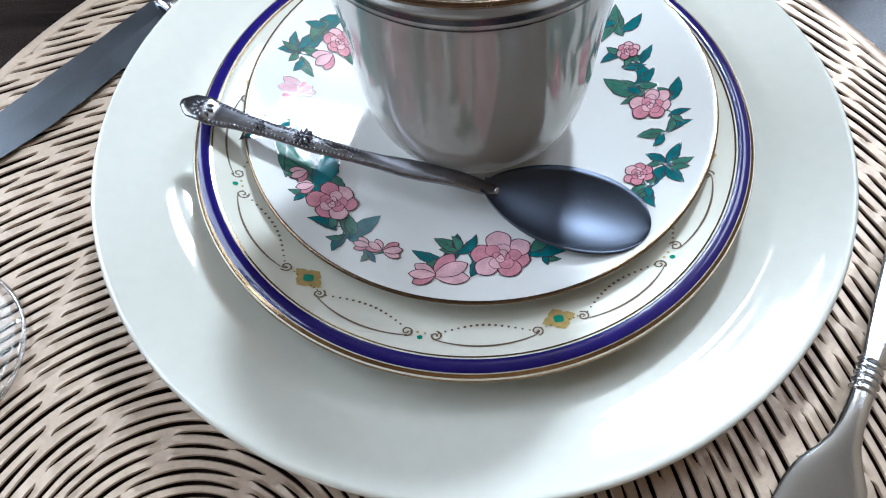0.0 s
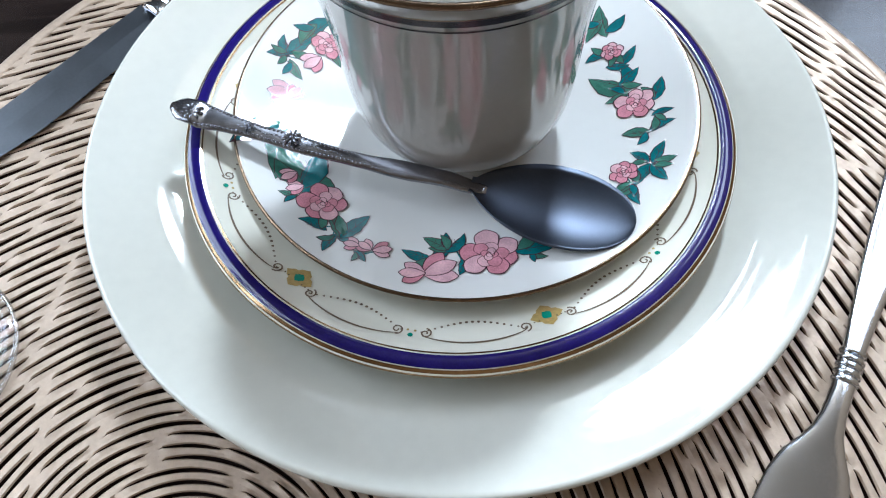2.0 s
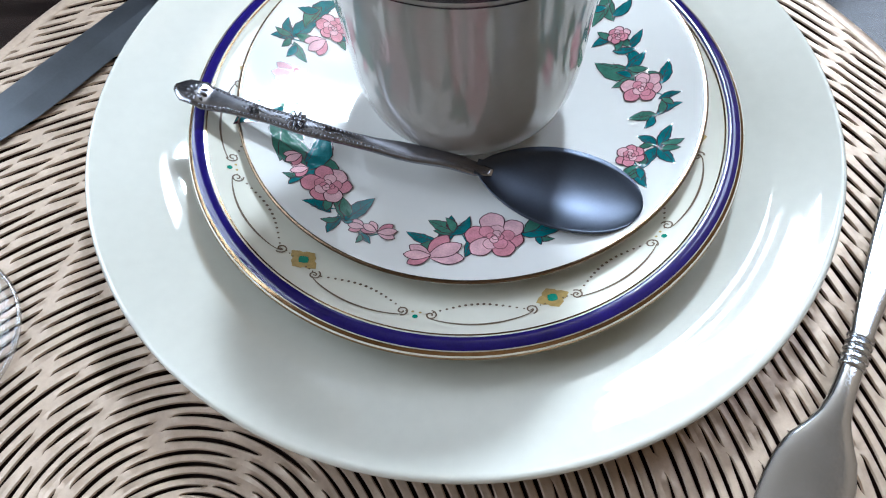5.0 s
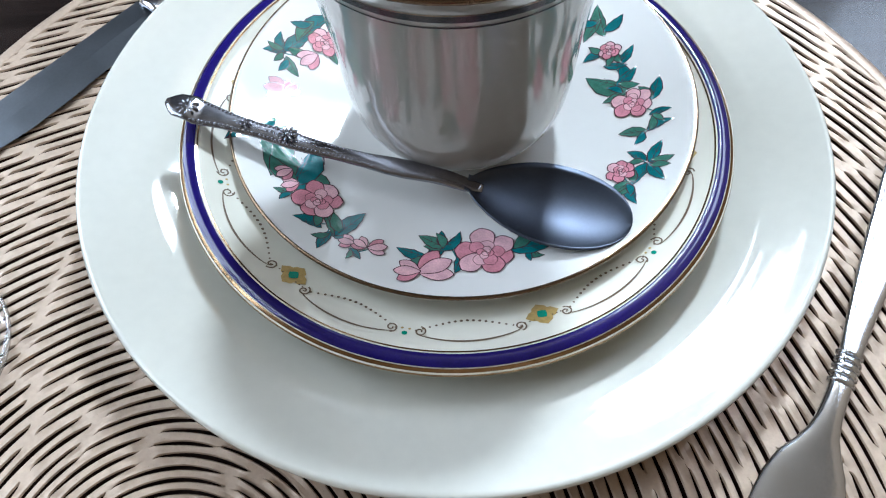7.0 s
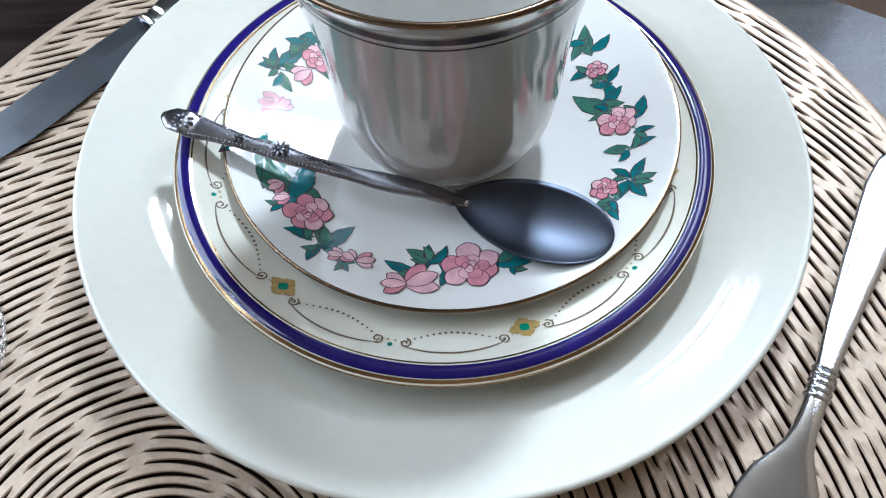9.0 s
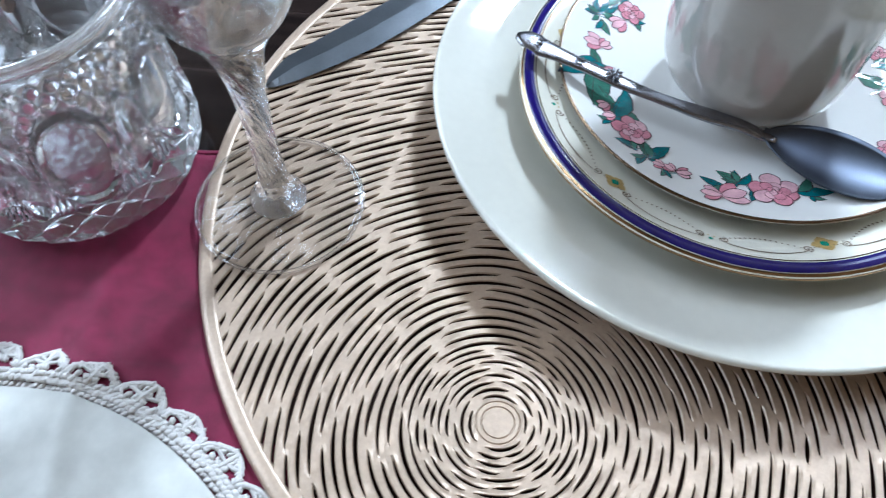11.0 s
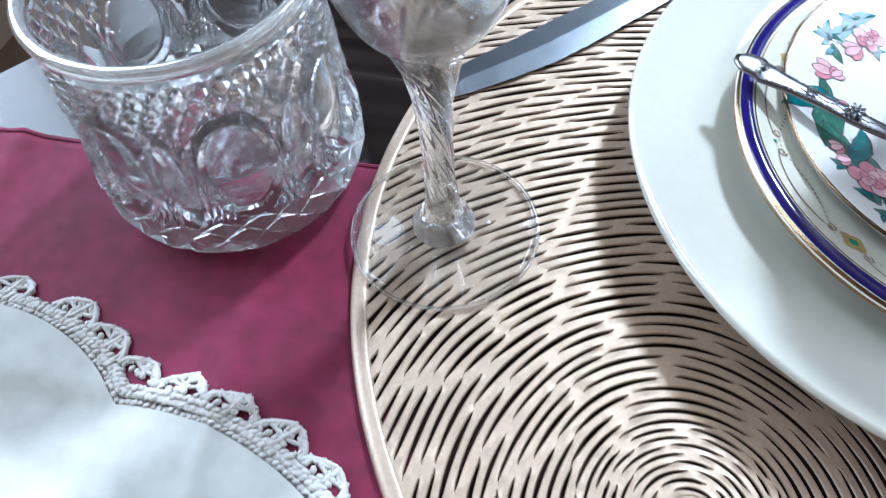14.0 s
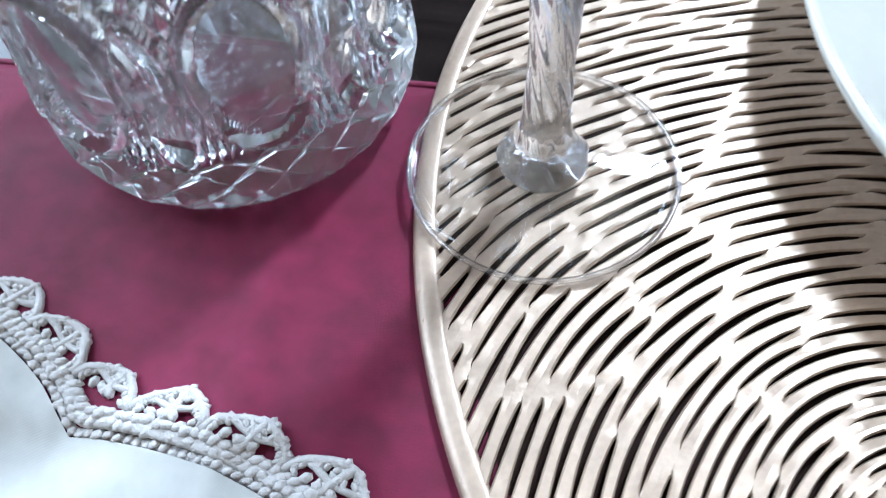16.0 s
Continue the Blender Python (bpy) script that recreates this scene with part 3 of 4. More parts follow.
def plate_mesh(upper, thick, foot_r, foot_h, rim_round, seg=160):
    """Closed profile: upper side from the middle out, rounded rim, underside with a foot ring."""
    up = spline(upper, 8)
    under = []
    for r, z in up[::-4]:
        if r < up[-1][0] - rim_round:
            under.append((r, z - thick))
    prof = [tuple(p) for p in up]
    r_end, z_end = up[-1]
    for a in (30, 60, 90, 120, 150):
        prof.append((r_end + rim_round * 0.5 * math.sin(math.radians(a)) , z_end - rim_round * 0.5 * (1 - math.cos(math.radians(a)))))
    foot_done = False
    for r, z in under:
        if not foot_done and r < foot_r + 0.003:
            prof += [(foot_r + 0.0032, z), (foot_r + 0.002, 0.0), (foot_r - 0.002, 0.0), (foot_r - 0.0032, z)]
            foot_done = True
        if not foot_done or r < foot_r - 0.0035:
            prof.append((r, z))
    prof[0] = (0.0, prof[0][1])
    prof[-1] = (0.0, prof[-1][1])
    return lathe(prof, seg)


def band(profile_fn, r0, r1, lift, seg=160, steps=5):
    """A thin painted ring that follows the upper side."""
    pts = [(r, profile_fn(r) + lift) for r in np.linspace(r0, r1, steps)]
    return lathe(pts, seg)


# dinner plate
DP = (0.0151, 0.196)
dinner_up = [(0.0, 0.0055), (0.04, 0.0055), (0.072, 0.0058), (0.084, 0.0085), (0.094, 0.0130), (0.104, 0.0164), (0.1095, 0.0178), (0.114, 0.0189), (0.120, 0.0205), (0.1262, 0.0224)]
dinner = tagged(empty("dinner_plate"), "cream glazed stoneware dinner plate on the placemat", "plate")
dinner.location = (*DP, 0.0044)
v, f = plate_mesh(dinner_up, 0.0042, 0.068, 0.003, 0.0034, 200)
mesh_object("body", v, f, PLATE, dinner)

# dessert plate with cobalt band
BP = (0.0159, 0.1942)
Z_B = 0.0044 + 0.0057
blue_up = [(0.0, 0.0048), (0.045, 0.0048), (0.056, 0.0056), (0.064, 0.0100), (0.072, 0.0142), (0.080, 0.0182), (0.0855, 0.0211), (0.0882, 0.0220), (0.0904, 0.0217), (0.0921, 0.0207)]
blue_fn = surface([tuple(p) for p in spline(blue_up, 8)])
dessert = tagged(empty("dessert_plate"), "ivory china dessert plate with cobalt band, on the dinner plate", "plate")
dessert.location = (*BP, Z_B)
v, f = plate_mesh(blue_up, 0.0028, 0.050, 0.003, 0.0018, 200)
mesh_object("body", v, f, IVORY, dessert)
v, f = band(blue_fn, 0.0872, 0.0912, 0.00014, 200, 9)
mesh_object("cobalt_band", v, f, COBALT, dessert, "deep cobalt blue rim band")
v, f = lathe([(0.0915, blue_fn(0.0915) + 0.0002), (0.0921, blue_fn(0.0921) + 0.00024), (0.0929, 0.0207 - 0.0005), (0.0932, 0.0207 - 0.0012), (0.0928, 0.0207 - 0.0021), (0.0920, 0.0207 - 0.0027)], 200)
mesh_object("gilt_edge", v, f, GOLD, dessert, "worn gold rim line")
v, f = band(blue_fn, 0.0862, 0.0867, 0.00016, 200, 3)
mesh_object("gilt_line", v, f, GOLD, dessert, "thin gold line")


def conform(fn, pts, lift):
    return [(x, y, fn(math.hypot(x, y)) + lift) for x, y in pts]


def fan(b, fn, pts, lift, slot):
    """A painted patch laid on the glaze: rings of faces round its middle."""
    c = np.mean(np.array(pts), axis=0)
    pts = [np.array(p) for p in pts]
    n = len(pts)
    area = sum(pts[i][0] * pts[(i + 1) % n][1] - pts[(i + 1) % n][0] * pts[i][1] for i in range(n))
    if area < 0:
        pts = pts[::-1]
    rings = [[tuple(c + (p - c) * q) for p in pts] for q in (0.4, 0.75, 1.0)]
    v = conform(fn, [tuple(c)] + rings[0] + rings[1] + rings[2], lift)
    f = [(0, 1 + i, 1 + (i + 1) % n) for i in range(n)]
    for k in range(2):
        f += [(1 + k * n + i, 1 + (k + 1) * n + i, 1 + (k + 1) * n + (i + 1) % n, 1 + k * n + (i + 1) % n) for i in range(n)]
    b.put(v, f, slot)


def ribbon(b, fn, path, width, lift, slot):
    path = np.array(path, float)
    left, right = [], []
    for i in range(len(path)):
        d = path[min(i + 1, len(path) - 1)] - path[max(i - 1, 0)]
        d = d / (np.hypot(*d) + 1e-12)
        nrm = np.array((-d[1], d[0])) * (width[i] if isinstance(width, (list, np.ndarray)) else width) / 2
        left.append(path[i] + nrm)
        right.append(path[i] - nrm)
    n = len(path)
    b.put(conform(fn, [tuple(p) for p in left + right], lift), [(n + i, n + i + 1, i + 1, i) for i in range(n - 1)], slot)


def scrollwork(g0, g1):
    """One sector of the border, from medallion g0 to medallion g1 (degrees), with a dot between."""
    b = Builder()
    fn = blue_fn
    # medallion: ochre lozenge with a green jewel
    c = pol(0.0770, g0)
    ax, ay = pol(1, g0), pol(1, g0 + 90)
    pts = []
    for k in range(24):
        a = 2 * math.pi * k / 24
        q = 0.0040 * (1 + 0.16 * math.cos(4 * a)) * (1 + 0.05 * math.cos(12 * a))
        pts.append(c + ax * q * math.cos(a) * 0.9 + ay * q * math.sin(a) * 1.08)
    fan(b, fn, pts, 0.00014, 1)
    fan(b, fn, [c + 0.0015 * pol(1, 45 * k) * (1 + 0.2 * (k % 2)) for k in range(8)], 0.00024, 2)
    mid = (g0 + g1) / 2 - 0.3
    c = pol(0.0806, mid)
    fan(b, fn, [c + 0.00085 * pol(1, 45 * k) for k in range(8)], 0.00018, 2)
    for s in (-1, 1):
        q = pol(0.0787, mid + s * 0.8)
        fan(b, fn, [q + 0.00045 * pol(1, 60 * k) for k in range(6)], 0.00016, 1)
    # beaded swags, outer scroll lines and volutes on either side of the dot
    for s in (-1, 1):
        ga, gb = mid + s * 2.2, mid + s * (abs(g1 - g0) / 2 - 5.2)
        for i in range(17):
            u = i / 16
            q = pol(0.0790 - 0.0052 * math.sin(math.pi * u) + 0.0004 * u, ga + (gb - ga) * u)
            size = 0.00030 + 0.00022 * math.sin(math.pi * u)
            fan(b, fn, [q + size * pol(1, 60 * k) for k in range(6)], 0.00016, 0)
        line = [pol(0.0800 + 0.0022 * math.sin(math.pi * u) ** 0.7 + 0.0002, ga + (gb - ga) * u) for u in np.linspace(0.02, 1, 22)]
        ribbon(b, fn, line, [0.00030 + 0.00036 * math.sin(math.pi * u) for u in np.linspace(0, 1, 22)], 0.00015, 0)
        for g, turn in ((ga + s * 0.9, -s), (gb, s)):
            c = pol(0.0792, g)
            a0 = g + (0 if turn > 0 else 180)
            sp = [c + (0.0019 * (1 - 0.8 * u)) * pol(1, a0 + turn * 480 * u) for u in np.linspace(0, 1, 24)]
            ribbon(b, fn, sp, 0.00048, 0.00017, 0)
        # dotted link to the medallion
        gm = g0 if s < 0 else g1
        for u in (0.25, 0.5, 0.75):
            q = pol(0.0785, gb + (gm - gb) * u * 0.8)
            fan(b, fn, [q + 0.0003 * pol(1, 60 * k) for k in range(6)], 0.00016, 0)
    return b.make("scroll_border", [BROWNINK, OCHRE, EMERALD], dessert, "printed gold scrolls with green-jewelled medallion", smooth=True)


for k in range(6):
    scrollwork(-134.3 + 59.4 * k, -134.3 + 59.4 * (k + 1)) if k < 5 else scrollwork(-134.3 + 59.4 * 5, -134.3 + 360)

# saucer
SP = (0.0192, 0.204)
Z_S = Z_B + 0.0050
saucer_up = [(0.0, 0.0038), (0.026, 0.0038), (0.034, 0.0044), (0.044, 0.0066), (0.055, 0.0093), (0.066, 0.0122), (0.0796, 0.0170)]
saucer_fn = surface([tuple(p) for p in spline(saucer_up, 8)])
saucer = tagged(empty("saucer"), "white saucer with pink rose garland, on the dessert plate", "saucer")
saucer.matrix_basis = pose(*SP, Z_S, 0, -0.8, 0)
v, f = plate_mesh(saucer_up, 0.0024, 0.034, 0.002, 0.0014, 180)
mesh_object("body", v, f, CHINA, saucer)
v, f = lathe([(0.0793, saucer_fn(0.0793) + 0.00015), (0.0796, 0.01715), (0.0802, 0.0170 - 0.0002), (0.0803, 0.0170 - 0.0007)], 180)
mesh_object("gilt_edge", v, f, DULLGOLD, saucer, "tarnished gold rim line")

# rose sprays: kind, x, y, size in millimetres, direction in degrees
SPRIGS = {
    'lower_left': [('R', -49.8, -37.3, 9.3, -6), ('P', -60.6, -25.4, 3.7, -144), ('P', -58.5, -30.6, 3.6, -161), ('L', -64.9, -11.0, 11.3, -91), ('L', -58.1, -21.2, 7.9, 127), ('L', -55.3, -23.4, 8.3, 73), ('L', -52.5, -28.1, 5.8, -115), ('L', -60.1, -34.0, 2.8, 162), ('L', -52.1, -47.1, 4.0, 152), ('L', -47.0, -53.5, 3.3, -118), ('L', -45.6, -47.4, 5.1, 112), ('L', -40.3, -48.3, 5.4, 46), ('L', -42.8, -50.9, 3.5, -41), ('P', -31.5, -57.3, 3.8, 4), ('P', -36.0, -55.9, 3.2, 140), ('P', -40.1, -54.8, 3.2, 165), ('L', -38.3, -59.5, 2.3, -53)],
    'bottom': [('R', 2.3, -61.7, 10.6, -20), ('P', -14.5, -66.4, 7.3, 23), ('P', -21.4, -67.5, 5.1, 174), ('L', -19.4, -60.2, 4.3, 152), ('L', -13.1, -56.1, 4.0, 144), ('L', -8.7, -56.4, 4.1, 48), ('L', -12.5, -60.5, 3.7, -138), ('L', -6.1, -64.5, 3.4, -109), ('L', 15.4, -60.9, 6.1, 2), ('L', 16.8, -63.5, 2.5, -26)],
    'right_low': [('R', 49.7, -35.1, 5.3, -168), ('L', 56.2, -30.8, 3.1, 128), ('L', 61.5, -30.7, 4.2, 56), ('L', 59.9, -37.4, 3.6, -71), ('L', 55.4, -38.4, 5.0, 42), ('L', 51.5, -44.1, 4.2, -92), ('L', 48.6, -42.0, 3.3, -148)],
    'right': [('R', 59.4, -6.7, 7.5, -30), ('L', 54.2, 4.1, 6.6, 147), ('L', 58.7, 5.1, 4.2, 39), ('L', 54.7, -1.8, 3.6, -161), ('L', 67.3, -3.3, 4.1, 64), ('L', 66.4, -13.2, 2.9, 4), ('L', 57.7, -19.6, 3.7, 173), ('L', 64.9, -19.1, 3.7, 16), ('R', 55.8, 18.8, 4.4, 10), ('L', 55.1, 31.5, 5.7, 92), ('L', 51.9, 30.1, 4.4, -131), ('L', 60.5, 14.6, 3.8, 48), ('L', 56.1, 11.9, 3.2, -11), ('L', 51.2, 17.8, 3.6, -165)],
    'upper_left': [('R', -48.3, 34.1, 6.6, 46), ('P', -53.4, 26.5, 5.0, -139), ('L', -51.8, 40.9, 5.6, 41), ('L', -54.6, 39.2, 4.5, -123), ('L', -63.2, 31.7, 3.6, 96), ('L', -65.3, 28.1, 3.1, 177), ('L', -60.2, 22.9, 3.8, -63), ('L', -45.9, 28.8, 3.1, -64), ('L', -58.7, 32.5, 5.5, 44)],
    'tulip': [('P', -64.3, 11.8, 5.6, 178), ('P', -60.5, 11.7, 3.6, 43), ('L', -66.3, -1.1, 5.3, -93), ('L', -64.0, 1.8, 4.8, 110), ('P', -58.8, -3.1, 2.9, -11), ('L', -61.6, -2.8, 3.0, -135)],
}


def petal(c, length, width, deg, n=11, notch=0.0):
    """Outline of a petal or leaf that starts near c and points along deg."""
    u, w = pol(1, deg), pol(1, deg + 90)
    top, low = [], []
    for i in range(n):
        t = i / (n - 1)
        h = math.sin(math.pi * min(1, t * 0.97 + 0.02)) ** 0.75 * (0.6 + 0.5 * t) + notch * math.sin(9 * t)
        top.append(c + u * length * t + w * width * 0.5 * h)
        low.append(c + u * length * t - w * width * 0.5 * h)
    return top + low[::-1]


def leaf_outline(c, length, width, deg, rnd, n=9):
    u, w = pol(1, deg), pol(1, deg + 90)
    bend = rnd.uniform(-0.15, 0.15)
    top, low = [], []
    for i in range(n):
        t = i / (n - 1)
        h = math.sin(math.pi * t) ** 0.8 * (1.15 - 0.5 * t)
        m = c + u * length * t + w * bend * length * math.sin(math.pi * t)
        top.append(m + w * width * 0.5 * h * (1 + 0.12 * (i % 2)))
        low.append(m - w * width * 0.5 * h * (1 + 0.12 * ((i + 1) % 2)))
    return top + low[::-1]


def grow(pts, d):
    """An outline pushed outwards by d."""
    c = np.mean(np.array(pts), axis=0)
    return [p + (p - c) / (np.hypot(*(p - c)) + 1e-9) * d for p in pts]


def rose_spray(items, seed, base):
    """Each rose, bud and leaf of a spray is a print of its own; returns the level reached."""
    rnd = random.Random(seed)
    fn = saucer_fn
    level = [base]
    mats = [PINK, PALEPINK, TEAL, GREEN, INK]
    ls = sorted([np.array(q[1:3]) / 1000 for q in items], key=lambda p: math.atan2(p[1], p[0]))
    b = Builder()
    for p, q in zip(ls, ls[1:]):
        if np.hypot(*(p - q)) < 0.013:
            ribbon(b, fn, [p + (q - p) * u for u in np.linspace(0, 1, 6)], 0.00045, 0.00009, 2)
    b.make("stems", mats, saucer, "printed green stems")
    for order, (kind, x, y, size, deg) in enumerate(sorted(items, key=lambda q: "LPR".index(q[0]))):
        level[0] = base + {'L': 0.0, 'P': 0.00012, 'R': 0.00020}[kind] + 0.00004 * (order % 3)
        c, s = np.array((x, y)) / 1000, size / 1000 * {'L': 1.08, 'P': 0.9, 'R': 0.80}[kind]
        b = Builder()

        holder = []

        def patch(pts, slot, line=0.00034):
            one = b if kind == 'L' else Builder()
            level[0] += 0.000004
            fan(one, fn, grow(pts, line), level[0], 4)
            level[0] += 0.000004
            fan(one, fn, pts, level[0], slot)
            if kind != 'L':
                if holder:
                    one.make("petal", mats, holder[0])
                elif kind == 'P':
                    holder.append(one.make("printed_bud", mats, saucer, "pale pink printed rosebud"))
                else:
                    holder.append(one.make("printed_rose", mats, saucer, "pink printed rose with dark outlines"))
        if kind == 'L':
            pts = leaf_outline(c - pol(s * 0.95, deg), s * 2.3, s * rnd.uniform(0.75, 0.98), deg, rnd)
            slot = 2 if rnd.random() < 0.65 else 3
            patch(pts, slot)
            level[0] += 0.000004
            ribbon(b, fn, [c - pol(s * 0.85, deg) + pol(1, deg) * s * 1.9 * u for u in np.linspace(0, 1, 5)], 0.00018, level[0], 4)
            for q in (0.3, 0.55):
                for sg in (-38, 38):
                    p0 = c - pol(s * 0.85, deg) + pol(1, deg) * s * 1.9 * q
                    ribbon(b, fn, [p0, p0 + pol(s * 0.38, deg + sg)], 0.00013, level[0], 4)
            lean = rnd.choice((-58, 58))
            patch(leaf_outline(c - pol(s * 0.6, deg), s * 1.5, s * 0.62, deg + lean, rnd), 3 if slot == 2 else 2)
            b.make("printed_leaf", mats, saucer, "teal printed leaf with dark outline")
        elif kind == 'P':
            for dd, q, slot in ((-32, 0.95, 1), (30, 0.95, 0), (0, 1.0, 1)):
                patch(petal(c - pol(s * 0.7, deg), s * 1.7 * q, s * 0.95, deg + dd), slot)
        else:
            for i in range(6):
                a = deg + i * 60 + rnd.uniform(-14, 14)
                patch(petal(c + pol(s * 0.12, a), s * rnd.uniform(0.82, 1.1), s * rnd.uniform(0.9, 1.1), a, notch=0.05), 0 if rnd.random() < 0.7 else 1)
            for i in range(5):
                a = deg + 25 + i * 72 + rnd.uniform(-18, 18)
                patch(petal(c + pol(s * 0.06, a), s * rnd.uniform(0.52, 0.66), s * 0.62, a, notch=0.04), 1 if i % 2 else 0, 0.00020)
            for i in range(4):
                a = deg + i * 90 + rnd.uniform(-20, 20)
                patch(petal(c - pol(s * 0.04, a), s * 0.36, s * 0.34, a), i % 2, 0.00022)
            # curled heart
            level[0] += 0.000004
            ribbon(b, fn, [c + pol(s * (0.05 + 0.16 * u), deg + 420 * u) for u in np.linspace(0, 1, 18)], 0.00020, level[0], 4)
            b.make("heart", mats, holder[0])


for i, (key, items) in enumerate(SPRIGS.items()):
    rose_spray(items, 20 + i, 0.00010)

# cup
CP = (0.0186, 0.2064)
Z_C = Z_S + 0.0040
cup_out = [(0.0, 0.0012), (0.0185, 0.0012), (0.0200, 0.0), (0.0222, 0.0), (0.0238, 0.0006), (0.0284, 0.0032), (0.0334, 0.0084), (0.0366, 0.0150), (0.0383, 0.0260), (0.0393, 0.0430), (0.0410, 0.0600), (0.0438, 0.0760), (0.0472, 0.0880), (0.0500, 0.0936), (0.0508, 0.0948)]
cup = tagged(empty("cup"), "pearly china cup, shade-greyed outside, dark lines, empty, on the saucer", "cup")
cup.matrix_basis = pose(*CP, Z_C, 0, -0.8, 0)
outer = [tuple(p) for p in spline(cup_out[4:], 6)]
wall_t = 0.0022
inner = [(max(0.0, r - wall_t), z) for r, z in outer if z > 0.006]
prof = [(0, 0.0012), (0.0185, 0.0012), (0.0200, 0.0), (0.0222, 0.0)] + outer + [(0.0506, 0.0956), (0.0498, 0.0957), (0.0488, 0.0950)] + inner[::-1] + [(0.024, 0.0052), (0.0, 0.0050)]
v, f = lathe(prof, 160)
# lustre outside, its grey standing for shade; plain white glaze inside
mesh_object("body", v, f, [LUSTRE, CHINA], cup, mat_index=[int(k // 160 >= len(outer) + 6) for k in range(len(f))])
cup_r = lambda z: float(np.interp(z, [p[1] for p in outer], [p[0] for p in outer]))
for name, z0, z1, mat, text in (("dark_line", 0.0852, 0.0880, DARKLINE, "broad dark painted line"), ("fine_line", 0.0826, 0.0833, DARKLINE, "fine dark painted line"), ("gilt_line", 0.0881, 0.0885, GOLD, "thin gold line")):
    v, f = lathe([(cup_r(z) + 0.00012, z) for z in np.linspace(z0, z1, 3)], 160)
    mesh_object(name, v, f, mat, cup, text)
v, f = lathe([(cup_r(0.0940) + 0.0001, 0.0940), (0.0510, 0.0950), (0.0507, 0.0958), (0.0498, 0.09595), (0.0489, 0.0953)], 160)
mesh_object("gilt_rim", v, f, DULLGOLD, cup, "tarnished gold rim")


# ---- cutlery ----
def loft(sections, sides=14):
    """Verts and faces through sections (centre, half width vector, half height vector)."""
    verts, faces = [], []
    for c, w, h in sections:
        for k in range(sides):
            a = 2 * math.pi * k / sides
            ca, sa = math.cos(a), math.sin(a)
            verts.append(np.array(c) + np.array(w) * math.copysign(abs(ca) ** 0.8, ca) + np.array(h) * math.copysign(abs(sa) ** 0.8, sa))
    for i in range(len(sections) - 1):
        for k in range(sides):
            j = (k + 1) % sides
            faces.append((i * sides + k, i * sides + j, (i + 1) * sides + j, (i + 1) * sides + k))
    faces += [tuple(range(sides))[::-1], tuple((len(sections) - 1) * sides + k for k in range(sides))]
    return verts, faces


def frame_along(p, q):
    """A matrix at p whose x axis points to q."""
    d = Vector(q) - Vector(p)
    x = d.normalized()
    y = Vector((0, 0, 1)).cross(x).normalized()
    z = x.cross(y)
    m = Matrix((x, y, z)).transposed().to_4x4()
    m.translation = Vector(p)
    return m


def bowl_sheet(length, width, depth, thick, n=28, m=18):
    """The hollow of a spoon from x = 0 to length: inner and outer skin."""
    verts, faces = [], []
    for side in (0, 1):
        for i in range(n + 1):
            t = 0.5 - 0.5 * math.cos(math.pi * i / n)
            if t < 0.54:
                half = width / 2 * math.sin(math.pi / 2 * t / 0.54) ** 0.65
            else:
                half = width / 2 * math.sqrt(max(0.0, 1 - ((t - 0.54) / 0.46) ** 2.2))
            half = max(half, 0.0029 - 0.015 * t, 0.0002)
            for j in range(m + 1):
                v = -1 + 2 * j / m
                prof = (1 - v * v) ** 0.8 * math.sin(math.pi * min(1, t * 0.94 + 0.05)) ** 0.7
                verts.append((t * length, v * half, -depth * prof - (thick if side else 0)))
    off = (n + 1) * (m + 1)
    idx = lambda s, i, j: s * off + i * (m + 1) + j
    for i in range(n):
        for j in range(m):
            faces.append((idx(0, i, j), idx(0, i + 1, j), idx(0, i + 1, j + 1), idx(0, i, j + 1)))
            faces.append((idx(1, i, j), idx(1, i, j + 1), idx(1, i + 1, j + 1), idx(1, i + 1, j)))
    for i in range(n):
        faces.append((idx(0, i, 0), idx(1, i, 0), idx(1, i + 1, 0), idx(0, i + 1, 0)))
        faces.append((idx(0, i, m), idx(0, i + 1, m), idx(1, i + 1, m), idx(1, i, m)))
    return verts, faces


